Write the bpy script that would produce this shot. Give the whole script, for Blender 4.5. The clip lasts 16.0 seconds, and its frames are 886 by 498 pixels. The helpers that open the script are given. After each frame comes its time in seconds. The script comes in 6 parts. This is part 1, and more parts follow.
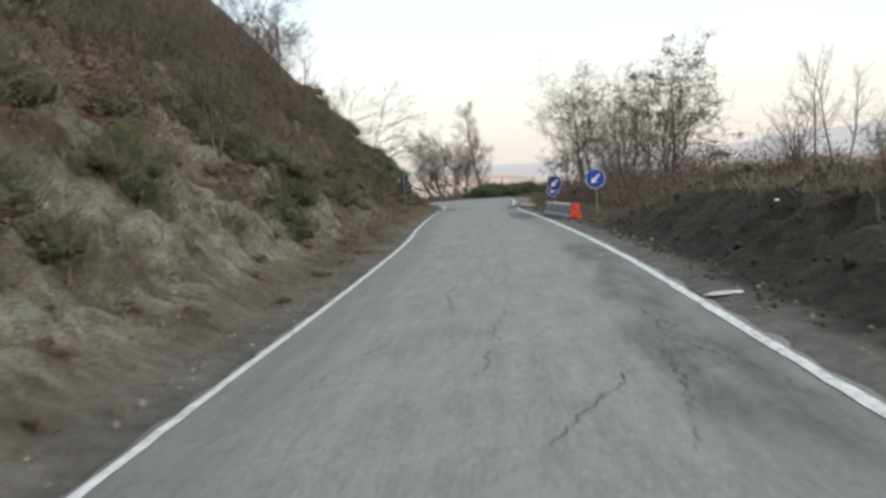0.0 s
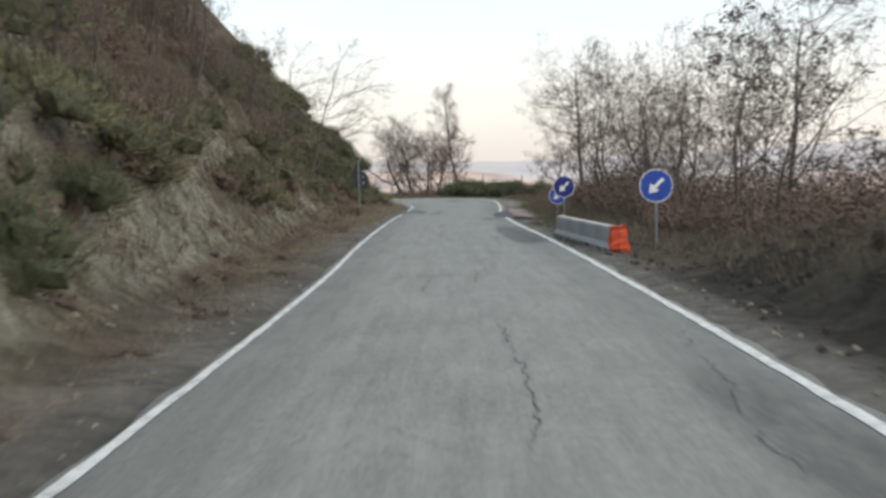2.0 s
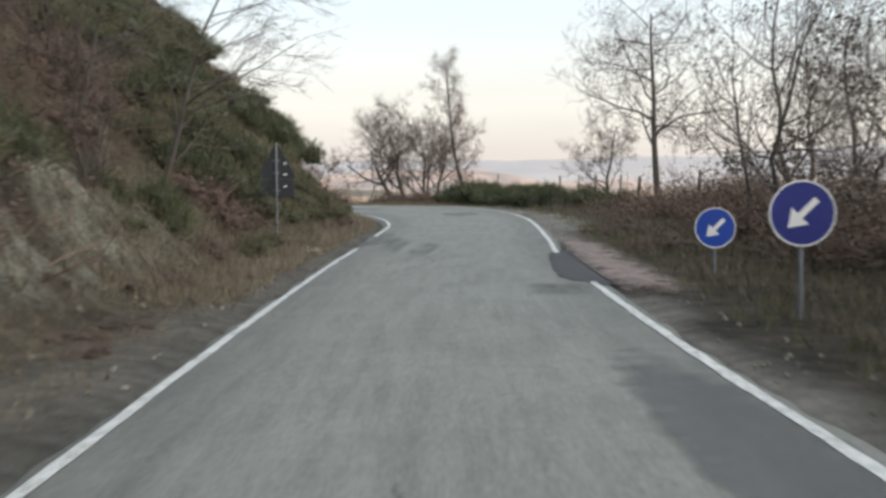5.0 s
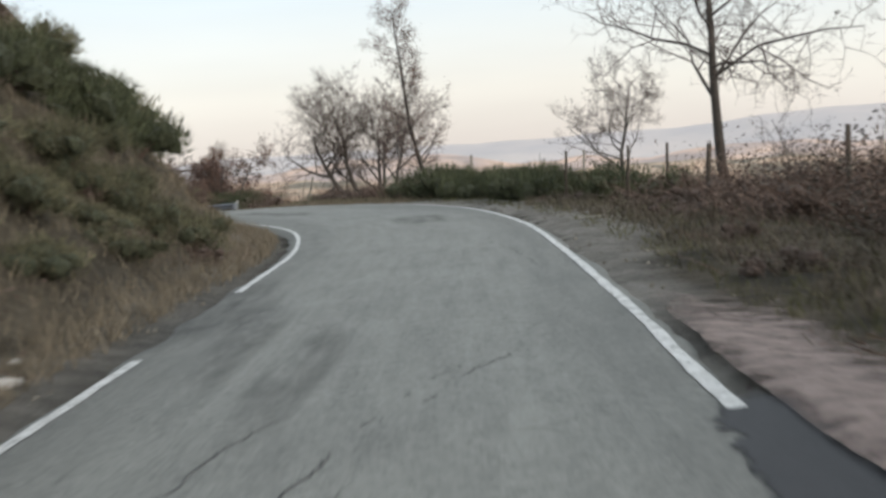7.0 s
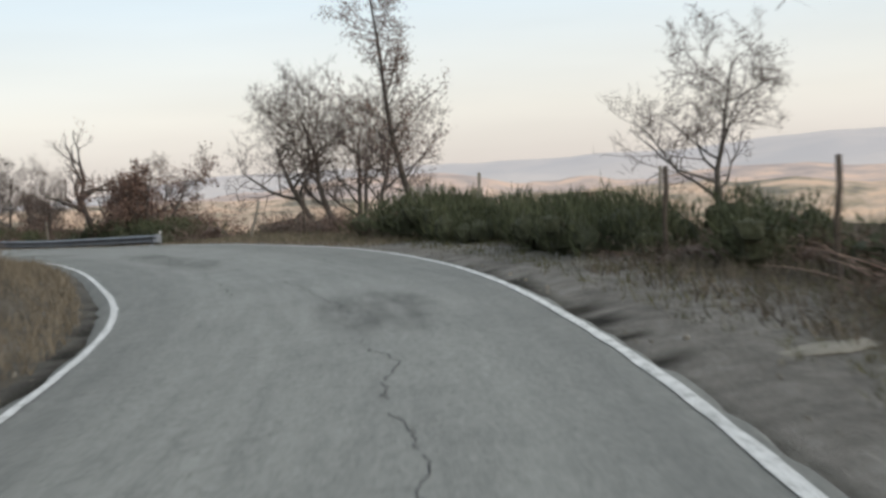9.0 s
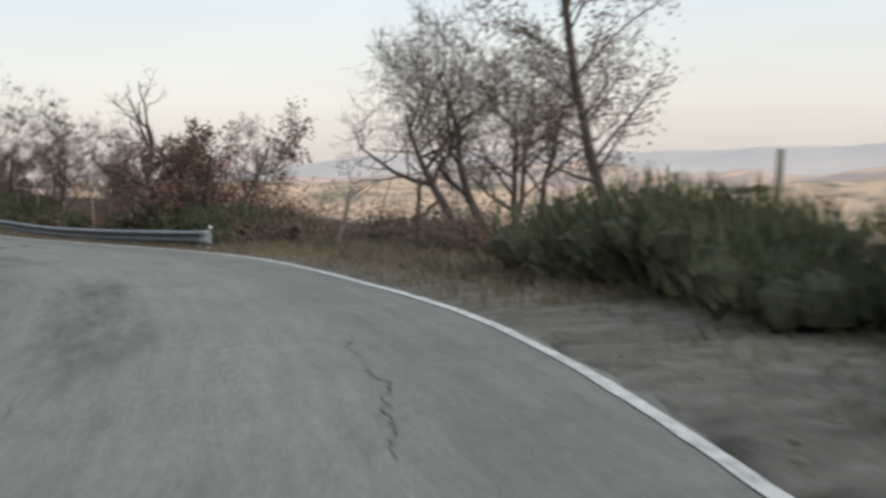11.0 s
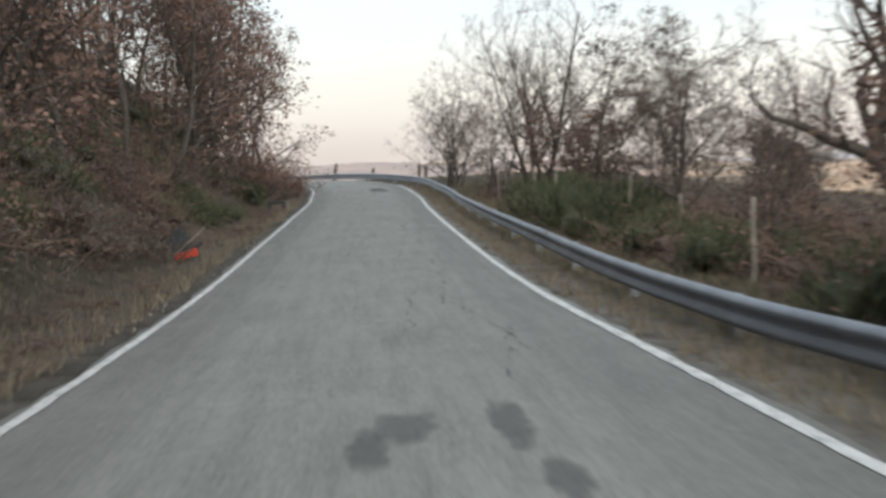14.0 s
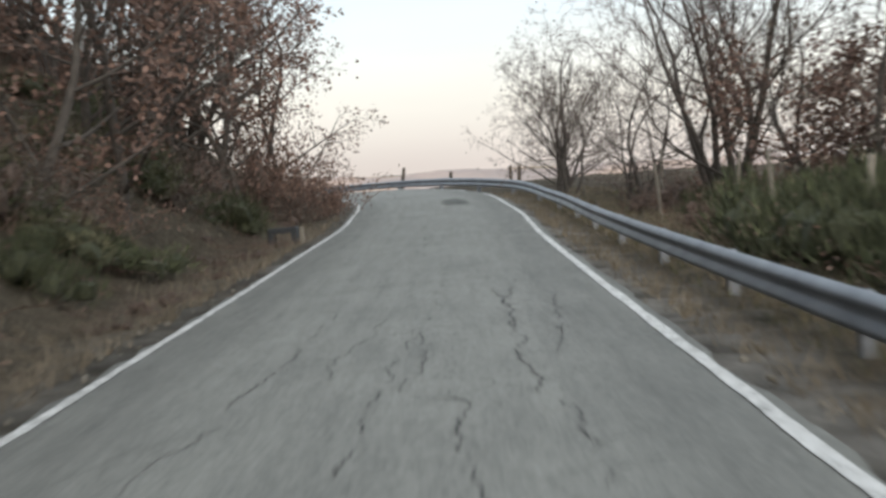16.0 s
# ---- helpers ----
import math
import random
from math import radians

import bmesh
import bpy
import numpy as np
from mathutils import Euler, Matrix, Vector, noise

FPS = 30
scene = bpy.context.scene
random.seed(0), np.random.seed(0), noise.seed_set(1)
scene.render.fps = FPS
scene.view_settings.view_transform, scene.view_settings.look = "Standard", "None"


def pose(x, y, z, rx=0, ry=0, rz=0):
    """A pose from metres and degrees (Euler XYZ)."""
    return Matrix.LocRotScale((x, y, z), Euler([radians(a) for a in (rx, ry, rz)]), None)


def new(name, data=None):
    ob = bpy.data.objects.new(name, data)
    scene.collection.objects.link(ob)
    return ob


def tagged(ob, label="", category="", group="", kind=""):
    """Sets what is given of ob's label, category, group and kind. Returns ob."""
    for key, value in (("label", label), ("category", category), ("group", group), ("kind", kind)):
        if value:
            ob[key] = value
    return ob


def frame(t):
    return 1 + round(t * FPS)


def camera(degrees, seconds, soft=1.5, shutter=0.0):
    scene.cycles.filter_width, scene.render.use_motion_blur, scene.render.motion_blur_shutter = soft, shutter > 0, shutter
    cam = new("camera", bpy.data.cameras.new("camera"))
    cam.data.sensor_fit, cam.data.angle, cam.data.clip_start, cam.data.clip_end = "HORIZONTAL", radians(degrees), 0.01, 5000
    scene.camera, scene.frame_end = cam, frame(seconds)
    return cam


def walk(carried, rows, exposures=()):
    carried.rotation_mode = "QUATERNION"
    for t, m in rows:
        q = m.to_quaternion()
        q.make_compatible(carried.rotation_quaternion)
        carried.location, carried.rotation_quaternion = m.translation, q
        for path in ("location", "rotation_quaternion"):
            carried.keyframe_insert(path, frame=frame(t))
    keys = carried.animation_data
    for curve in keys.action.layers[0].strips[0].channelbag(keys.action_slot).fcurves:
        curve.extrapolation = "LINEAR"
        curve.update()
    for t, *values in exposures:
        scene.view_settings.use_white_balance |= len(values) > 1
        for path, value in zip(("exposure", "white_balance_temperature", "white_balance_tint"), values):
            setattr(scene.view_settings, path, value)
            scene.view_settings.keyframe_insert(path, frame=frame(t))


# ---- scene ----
# ---------------------------------------------------------------- camera
cam = camera(38.6, 16.0, soft=3.0, shutter=0.5)
METRES, EYE = 131.8, 1.45
ROWS = [
    (0.0, 0.0, 0.0, 0.0, -0.36, -2.95, 6.93),
    (0.5, 0.0006, 0.0247, 0.0001, -1.21, -3.02, 5.66),
    (1.0, 0.0015, 0.0542, 0.0001, -1.66, -3.24, 4.69),
    (1.5, 0.0025, 0.0842, 0.0001, -1.67, -2.97, 4.16),
    (2.0, 0.0036, 0.1177, 0.0001, -1.47, -3.33, 3.48),
    (2.5, 0.0044, 0.1485, 0.0002, -1.29, -3.4, 2.86),
    (3.0, 0.0054, 0.1817, 0.0002, -1.23, -3.28, 2.7),
    (3.5, 0.0063, 0.2121, 0.0001, -1.18, -3.33, 2.57),
    (4.0, 0.0074, 0.2444, 0.0001, -1.21, -3.21, 2.52),
    (4.5, 0.0083, 0.2743, 0.0001, -1.27, -3.25, 2.3),
    (7.0, 0.0159, 0.4243, -0.0008, -2.9, -4.14, 5.97),
    (7.5, 0.0179, 0.4527, -0.0008, -3.43, -3.54, 5.76),
    (8.0, 0.0202, 0.4835, -0.0007, -3.8, -3.36, 6.11),
    (10.5, 0.024, 0.6269, -0.0013, 0.88, -3.23, 2.39),
    (11.0, 0.0217, 0.6593, -0.0013, 4.23, -3.46, 2.99),
    (11.5, 0.0168, 0.6895, -0.0016, 8.29, -3.3, 3.0),
    (12.0, 0.0091, 0.7223, -0.0017, 13.37, -2.94, 3.02),
    (12.5, -0.0012, 0.7519, -0.0015, 18.17, -2.65, 2.37),
    (13.0, -0.0152, 0.7835, -0.0012, 23.45, -2.76, 1.94),
    (13.5, -0.0303, 0.8123, -0.0012, 27.96, -2.91, 2.3),
    (14.0, -0.0488, 0.8431, -0.001, 31.5, -2.86, 3.35),
    (14.5, -0.0667, 0.8713, -0.0011, 33.51, -3.09, 4.44),
    (15.0, -0.087, 0.9016, -0.001, 34.49, -3.06, 4.51),
    (15.5, -0.1062, 0.9299, -0.0007, 34.92, -2.78, 4.57),
    (16.0, -0.1272, 0.9607, -0.0002, 35.32, -2.28, 5.32),
]
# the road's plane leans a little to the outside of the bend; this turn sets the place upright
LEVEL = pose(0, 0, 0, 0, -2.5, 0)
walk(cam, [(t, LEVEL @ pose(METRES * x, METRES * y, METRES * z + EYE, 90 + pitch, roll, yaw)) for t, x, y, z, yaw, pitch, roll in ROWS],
     exposures=[(0, 0.10), (3.5, 0.06), (7, -0.08), (8, -0.14), (10.5, -0.22), (12.5, -0.12), (13.5, -0.02), (14.5, 0.04), (16, 0.0)])

# ---------------------------------------------------------------- world and light
world = bpy.data.worlds.new("dusk_sky")
scene.world = world
world.use_nodes = True
wn, wl = world.node_tree.nodes, world.node_tree.links
wn.clear()
SUN_HEIGHT, SUN_TURN = 28, 138
sky = wn.new("ShaderNodeTexSky")
sky.sky_type, sky.sun_disc = "NISHITA", False
sky.sun_elevation, sky.sun_rotation = radians(SUN_HEIGHT), radians(SUN_TURN)
sky.air_density, sky.dust_density, sky.ozone_density = 1.0, 4.0, 1.0
coord = wn.new("ShaderNodeTexCoord")
sep = wn.new("ShaderNodeSeparateXYZ")
ramp = wn.new("ShaderNodeValToRGB")
stops = [(0.0, (0.90, 0.805, 0.745)), (0.025, (0.975, 0.905, 0.83)), (0.055, (0.995, 0.955, 0.875)), (0.095, (0.93, 0.945, 0.915)), (0.14, (0.85, 0.945, 0.99)), (1.0, (0.90, 0.99, 1.05))]
for i, (at, col) in enumerate(stops):
    e = ramp.color_ramp.elements[i] if i < 2 else ramp.color_ramp.elements.new(at)
    e.position, e.color = at, (*col, 1)
cloud_map = wn.new("ShaderNodeMapping")
cloud_map.inputs["Scale"].default_value = (1.2, 1.2, 9.0)
cloud = wn.new("ShaderNodeTexNoise")
cloud.inputs["Scale"].default_value, cloud.inputs["Detail"].default_value = 1.6, 4
cloud_ramp = wn.new("ShaderNodeMapRange")
cloud_ramp.inputs[1].default_value, cloud_ramp.inputs[2].default_value = 0.3, 0.75
cloud_ramp.inputs[3].default_value, cloud_ramp.inputs[4].default_value = 0.93, 1.07
tint = wn.new("ShaderNodeMixRGB")
tint.blend_type, tint.inputs[0].default_value = "MULTIPLY", 1.0
veil = wn.new("ShaderNodeBackground")
veil.inputs["Strength"].default_value = 0.91
clear = wn.new("ShaderNodeBackground")
clear.inputs["Strength"].default_value = 0.05
add = wn.new("ShaderNodeAddShader")
out = wn.new("ShaderNodeOutputWorld")
wl.new(coord.outputs["Generated"], sep.inputs[0])
wl.new(sep.outputs["Z"], ramp.inputs[0])
wl.new(coord.outputs["Generated"], cloud_map.inputs[0])
wl.new(cloud_map.outputs[0], cloud.inputs["Vector"])
wl.new(cloud.outputs["Fac"], cloud_ramp.inputs[0])
wl.new(ramp.outputs[0], tint.inputs[1])
wl.new(cloud_ramp.outputs[0], tint.inputs[2])
wl.new(tint.outputs[0], veil.inputs["Color"])
wl.new(sky.outputs[0], clear.inputs["Color"])
wl.new(veil.outputs[0], add.inputs[0])
wl.new(clear.outputs[0], add.inputs[1])
wl.new(add.outputs[0], out.inputs["Surface"])
sun = new("sun", bpy.data.lights.new("sun", "SUN"))
sun.data.energy, sun.data.angle, sun.data.color = 1.0, radians(25), (1.0, 0.95, 0.87)
sun.matrix_world = pose(0, 0, 60, 90 - SUN_HEIGHT, 0, 180 - SUN_TURN)

# ---------------------------------------------------------------- helpers
def mesh_of(name, verts, faces, smooth=False):
    me = bpy.data.meshes.new(name)
    me.from_pydata([tuple(v) for v in verts], [], faces)
    if smooth:
        me.polygons.foreach_set("use_smooth", [True] * len(me.polygons))
    me.update()
    return me


def part(name, data, material, parent=None, label=""):
    """One mesh object, from a mesh or a bmesh, under a thing or part."""
    if isinstance(data, bmesh.types.BMesh):
        me = bpy.data.meshes.new(name)
        data.to_mesh(me)
        data.free()
        data = me
    if material is not None and not data.materials:
        data.materials.append(material)
    ob = new(name, data)
    if parent is not None:
        ob.parent = parent
    if label:
        ob["label"] = label
    return ob


def thing(name, m, label, category, group="", kind=""):
    """An empty that stands at the base of a thing and parents its parts."""
    ob = new(name)
    ob.matrix_basis = m
    return tagged(ob, label, category, group, kind)


def box(bm, sx, sy, sz, m=Matrix(), bevel=0.0):
    r = bmesh.ops.create_cube(bm, size=1.0, matrix=m @ Matrix.Diagonal((sx, sy, sz, 1)))
    if bevel:
        edges = {e for v in r["verts"] for e in v.link_edges}
        bmesh.ops.bevel(bm, geom=list(edges), offset=bevel, segments=2, profile=0.5, affect="EDGES")
    return bm


def rod(bm, a, b, r0, r1=None, n=10):
    a, b = Vector(a), Vector(b)
    q = (b - a).to_track_quat("Z", "Y").to_matrix().to_4x4()
    bmesh.ops.create_cone(bm, cap_ends=True, segments=n, radius1=r0, radius2=r0 if r1 is None else r1, depth=(b - a).length, matrix=Matrix.Translation((a + b) / 2) @ q)
    return bm


def lattice(ix, iy, seed):
    h = (ix.astype(np.int64) * 374761393 + iy.astype(np.int64) * 668265263 + seed * 974634777) & 0x7FFFFFFF
    h = ((h ^ (h >> 13)) * 1274126177) & 0x7FFFFFFF
    return ((h ^ (h >> 16)) & 0xFFFF) / 65535.0


def bumps(x, y, seed=0):
    """Smooth value noise from 0 to 1."""
    ix, iy = np.floor(x), np.floor(y)
    fx, fy = x - ix, y - iy
    fx, fy = fx * fx * (3 - 2 * fx), fy * fy * (3 - 2 * fy)
    a, b = lattice(ix, iy, seed), lattice(ix + 1, iy, seed)
    c, d = lattice(ix, iy + 1, seed), lattice(ix + 1, iy + 1, seed)
    return (a * (1 - fx) + b * fx) * (1 - fy) + (c * (1 - fx) + d * fx) * fy


def fractal(x, y, seed=0, octaves=4):
    return sum(bumps(x * 2**k, y * 2**k, seed + k) / 2**k for k in range(octaves)) / (2 - 2.0 ** (1 - octaves))


def step(a, b, x):
    u = np.clip((np.asarray(x, float) - a) / (b - a), 0, 1)
    return u * u * (3 - 2 * u)


# ---------------------------------------------------------------- materials
def shader(name):
    m = bpy.data.materials.new(name)
    m.use_nodes = True
    n, l = m.node_tree.nodes, m.node_tree.links
    return m, n, l, n["Principled BSDF"]


def ramp_node(n, stops):
    r = n.new("ShaderNodeValToRGB")
    for i, (at, col) in enumerate(stops):
        e = r.color_ramp.elements[i] if i < 2 else r.color_ramp.elements.new(at)
        e.position, e.color = at, (*col, 1)
    return r


def noise_node(n, l, scale, detail=4, rough=0.6, vector=None):
    t = n.new("ShaderNodeTexNoise")
    t.inputs["Scale"].default_value, t.inputs["Detail"].default_value, t.inputs["Roughness"].default_value = scale, detail, rough
    if vector is not None:
        l.new(vector, t.inputs["Vector"])
    return t


def mix_node(n, l, fac, a, b, blend="MIX"):
    m = n.new("ShaderNodeMixRGB")
    m.blend_type = blend
    for sock, v in zip(m.inputs, (fac, a, b)):
        if hasattr(v, "links"):
            l.new(v, sock)
        elif isinstance(v, tuple):
            sock.default_value = (*v, 1)
        else:
            sock.default_value = v
    return m.outputs[0]


def bump_node(n, l, bsdf, height, strength=0.5, distance=0.02):
    b = n.new("ShaderNodeBump")
    b.inputs["Strength"].default_value, b.inputs["Distance"].default_value = strength, distance
    l.new(height, b.inputs["Height"])
    l.new(b.outputs[0], bsdf.inputs["Normal"])


def surface(name, dark, light, scale=4.0, fine=60.0, rough=0.85, metal=0.0, bump=0.3, depth=0.01, islands=False, spread=0.25):
    """A material with coarse and fine variation between two colours; islands: each piece varies on its own."""
    m, n, l, b = shader(name)
    pos = n.new("ShaderNodeTexCoord").outputs["Object"]
    big, small = noise_node(n, l, scale, 4, 0.6, pos), noise_node(n, l, fine, 3, 0.7, pos)
    mixed = mix_node(n, l, 0.35, big.outputs["Fac"], small.outputs["Fac"])
    col = ramp_node(n, [(0.32, dark), (0.68, light)])
    l.new(mixed, col.inputs[0])
    final = col.outputs[0]
    if islands:
        geo = n.new("ShaderNodeNewGeometry")
        shade = n.new("ShaderNodeMapRange")
        shade.inputs[3].default_value, shade.inputs[4].default_value = 1 - spread, 1 + spread
        l.new(geo.outputs["Random Per Island"], shade.inputs[0])
        info = n.new("ShaderNodeObjectInfo")
        shade2 = n.new("ShaderNodeMapRange")
        shade2.inputs[3].default_value, shade2.inputs[4].default_value = 0.85, 1.15
        l.new(info.outputs["Random"], shade2.inputs[0])
        final = mix_node(n, l, 1.0, final, shade.outputs[0], "MULTIPLY")
        final = mix_node(n, l, 1.0, final, shade2.outputs[0], "MULTIPLY")
    l.new(final, b.inputs["Base Color"])
    b.inputs["Roughness"].default_value, b.inputs["Metallic"].default_value = rough, metal
    if bump:
        bump_node(n, l, b, mixed, bump, depth)
    return m


def asphalt_material(name, dark, light):
    """Worn asphalt: wheel-track streaks, blotches, faint craze cracks and grit."""
    m, n, l, b = shader(name)
    pos = n.new("ShaderNodeTexCoord").outputs["UV"]
    stretch = n.new("ShaderNodeMapping")
    stretch.inputs["Scale"].default_value = (1.5, 0.11, 1.0)
    l.new(pos, stretch.inputs[0])
    streak = noise_node(n, l, 3.4, 7, 0.74, stretch.outputs[0])
    blotch = noise_node(n, l, 0.7, 6, 0.68, pos)
    mottle = noise_node(n, l, 12, 6, 0.78, pos)
    grit = noise_node(n, l, 90, 2, 0.7, pos)
    drag = n.new("ShaderNodeMapping")
    drag.inputs["Scale"].default_value = (1.0, 0.35, 1.0)
    l.new(pos, drag.inputs[0])
    fleck = noise_node(n, l, 30, 4, 0.75, drag.outputs[0])
    warp = mix_node(n, l, 0.25, pos, mottle.outputs["Color"], "ADD")
    craze = n.new("ShaderNodeTexVoronoi")
    craze.feature = "DISTANCE_TO_EDGE"
    craze.inputs["Scale"].default_value = 1.9
    l.new(warp, craze.inputs["Vector"])
    line = n.new("ShaderNodeMapRange")
    line.inputs[1].default_value, line.inputs[2].default_value, line.inputs[3].default_value, line.inputs[4].default_value = 0.0, 0.022, 1.0, 0.0
    l.new(craze.outputs["Distance"], line.inputs[0])
    where = n.new("ShaderNodeMapRange")
    where.inputs[1].default_value, where.inputs[2].default_value, where.inputs[3].default_value, where.inputs[4].default_value = 0.47, 0.62, 0.0, 0.75
    l.new(blotch.outputs["Fac"], where.inputs[0])
    cracked = n.new("ShaderNodeMath")
    cracked.operation = "MULTIPLY"
    l.new(line.outputs[0], cracked.inputs[0])
    l.new(where.outputs[0], cracked.inputs[1])
    stone = n.new("ShaderNodeTexVoronoi")
    stone.inputs["Scale"].default_value = 110
    l.new(pos, stone.inputs["Vector"])
    a = mix_node(n, l, 0.42, streak.outputs["Fac"], blotch.outputs["Fac"])
    a = mix_node(n, l, 0.36, a, mottle.outputs["Fac"])
    a = mix_node(n, l, 0.28, a, fleck.outputs["Fac"])
    a = mix_node(n, l, 0.2, a, grit.outputs["Fac"])
    col = ramp_node(n, [(0.40, dark), (0.58, light)])
    l.new(a, col.inputs[0])
    across = n.new("ShaderNodeSeparateXYZ")
    l.new(pos, across.inputs[0])
    side = n.new("ShaderNodeMath")
    side.operation = "ABSOLUTE"
    l.new(across.outputs["X"], side.inputs[0])
    waver = n.new("ShaderNodeMath")
    waver.operation = "MULTIPLY_ADD"
    waver.inputs[1].default_value = 0.9
    l.new(blotch.outputs["Fac"], waver.inputs[0])
    l.new(side.outputs[0], waver.inputs[2])
    worn = n.new("ShaderNodeMapRange")
    worn.interpolation_type = "SMOOTHSTEP"
    worn.inputs[1].default_value, worn.inputs[2].default_value, worn.inputs[3].default_value, worn.inputs[4].default_value = 1.5, 2.15, 1.06, 0.84
    l.new(waver.outputs[0], worn.inputs[0])
    base = mix_node(n, l, 1.0, col.outputs[0], worn.outputs[0], "MULTIPLY")
    final = mix_node(n, l, cracked.outputs[0], base, (0.06, 0.058, 0.053))
    l.new(final, b.inputs["Base Color"])
    b.inputs["Roughness"].default_value = 0.74
    b.inputs["Specular IOR Level"].default_value = 0.45
    both = mix_node(n, l, 0.5, stone.outputs["Distance"], grit.outputs["Fac"])
    bump_node(n, l, b, both, 0.35, 0.004)
    return m


def paint_material(name):
    m, n, l, b = shader(name)
    pos = n.new("ShaderNodeTexCoord").outputs["Object"]
    wear, fine = noise_node(n, l, 6, 8, 0.78, pos), noise_node(n, l, 45, 4, 0.75, pos)
    a = mix_node(n, l, 0.45, wear.outputs["Fac"], fine.outputs["Fac"])
    col = ramp_node(n, [(0.42, (0.17, 0.17, 0.16)), (0.475, (0.50, 0.50, 0.485)), (0.54, (0.66, 0.66, 0.645)), (0.66, (0.74, 0.74, 0.725))])
    l.new(a, col.inputs[0])
    l.new(col.outputs[0], b.inputs["Base Color"])
    b.inputs["Roughness"].default_value = 0.6
    bump_node(n, l, b, fine.outputs["Fac"], 0.2, 0.003)
    return m


def ground_material():
    """Soil, bare clay, dry grass, gravel and haze-tinted far land by the masks that the sheet carries."""
    m, n, l, b = shader("hill_ground")
    pos = n.new("ShaderNodeTexCoord").outputs["Object"]
    big, mid, fine = noise_node(n, l, 0.5, 5, 0.65, pos), noise_node(n, l, 3.2, 5, 0.65, pos), noise_node(n, l, 28, 4, 0.7, pos)
    mixed = mix_node(n, l, 0.5, big.outputs["Fac"], mid.outputs["Fac"])
    mixed = mix_node(n, l, 0.3, mixed, fine.outputs["Fac"])

    def tone(*stops):
        r = ramp_node(n, stops)
        l.new(mixed, r.inputs[0])
        return r.outputs[0]

    soil = tone((0.38, (0.013, 0.0125, 0.010)), (0.50, (0.037, 0.034, 0.027)), (0.64, (0.086, 0.078, 0.062)))
    crumbly = mix_node(n, l, 0.6, mid.outputs["Fac"], fine.outputs["Fac"])
    clay_ramp = ramp_node(n, [(0.37, (0.050, 0.044, 0.034)), (0.45, (0.15, 0.138, 0.108)), (0.53, (0.28, 0.264, 0.213)), (0.64, (0.42, 0.40, 0.335))])
    l.new(crumbly, clay_ramp.inputs[0])
    clay = clay_ramp.outputs[0]
    grass = tone((0.36, (0.042, 0.036, 0.026)), (0.50, (0.112, 0.094, 0.069)), (0.66, (0.215, 0.180, 0.132)))
    gravel = tone((0.38, (0.13, 0.121, 0.108)), (0.52, (0.26, 0.245, 0.222)), (0.64, (0.40, 0.378, 0.346)))
    # far land: valley haze painted in as a paler, pinker tone
    far = tone((0.34, (0.25, 0.205, 0.175)), (0.66, (0.42, 0.32, 0.26)))
    mask = n.new("ShaderNodeVertexColor")
    mask.layer_name = "cover"
    masks = n.new("ShaderNodeSeparateColor")
    l.new(mask.outputs["Color"], masks.inputs[0])
    col = mix_node(n, l, masks.outputs[1], soil, grass)
    col = mix_node(n, l, masks.outputs[0], col, clay)
    col = mix_node(n, l, masks.outputs[2], col, gravel)
    col = mix_node(n, l, mask.outputs["Alpha"], col, far)
    l.new(col, b.inputs["Base Color"])
    b.inputs["Roughness"].default_value = 0.95
    b.inputs["Specular IOR Level"].default_value = 0.15
    bump_node(n, l, b, crumbly, 0.9, 0.16)
    return m


ASPHALT = asphalt_material("worn_asphalt", (0.092, 0.094, 0.087), (0.258, 0.260, 0.237))
PATCH = asphalt_material("newer_asphalt", (0.115, 0.118, 0.118), (0.155, 0.158, 0.158))
TAR = asphalt_material("fresh_tar", (0.025, 0.026, 0.030), (0.05, 0.05, 0.055))
CRACK = surface("crack_dirt", (0.032, 0.033, 0.032), (0.075, 0.076, 0.074), 5, 60)
SPILL = asphalt_material("oily_asphalt", (0.055, 0.056, 0.054), (0.105, 0.106, 0.102))
STAIN = asphalt_material("dirty_asphalt", (0.070, 0.070, 0.065), (0.13, 0.13, 0.121))
def frayed(material, scale, hard, most=1.0, torn=1.0):
    """Lets a patch thin out unevenly towards its rim, by the rim weights that its mesh carries."""
    n, l = material.node_tree.nodes, material.node_tree.links
    rim = n.new("ShaderNodeVertexColor")
    rim.layer_name = "rim"
    t = noise_node(n, l, scale, 5, 0.65, n.new("ShaderNodeTexCoord").outputs["Object"])
    total = n.new("ShaderNodeMath")
    total.operation = "ADD"
    ragged = n.new("ShaderNodeMath")
    ragged.operation = "MULTIPLY_ADD"
    ragged.inputs[1].default_value, ragged.inputs[2].default_value = torn, 0.5 - 0.5 * torn
    l.new(t.outputs["Fac"], ragged.inputs[0])
    l.new(rim.outputs["Color"], total.inputs[0])
    l.new(ragged.outputs[0], total.inputs[1])
    cut = n.new("ShaderNodeMapRange")
    cut.inputs[1].default_value, cut.inputs[2].default_value = 0.95 - hard, 0.95 + hard
    cut.inputs[4].default_value = most
    l.new(total.outputs[0], cut.inputs[0])
    l.new(cut.outputs[0], n["Principled BSDF"].inputs["Alpha"])
    return material


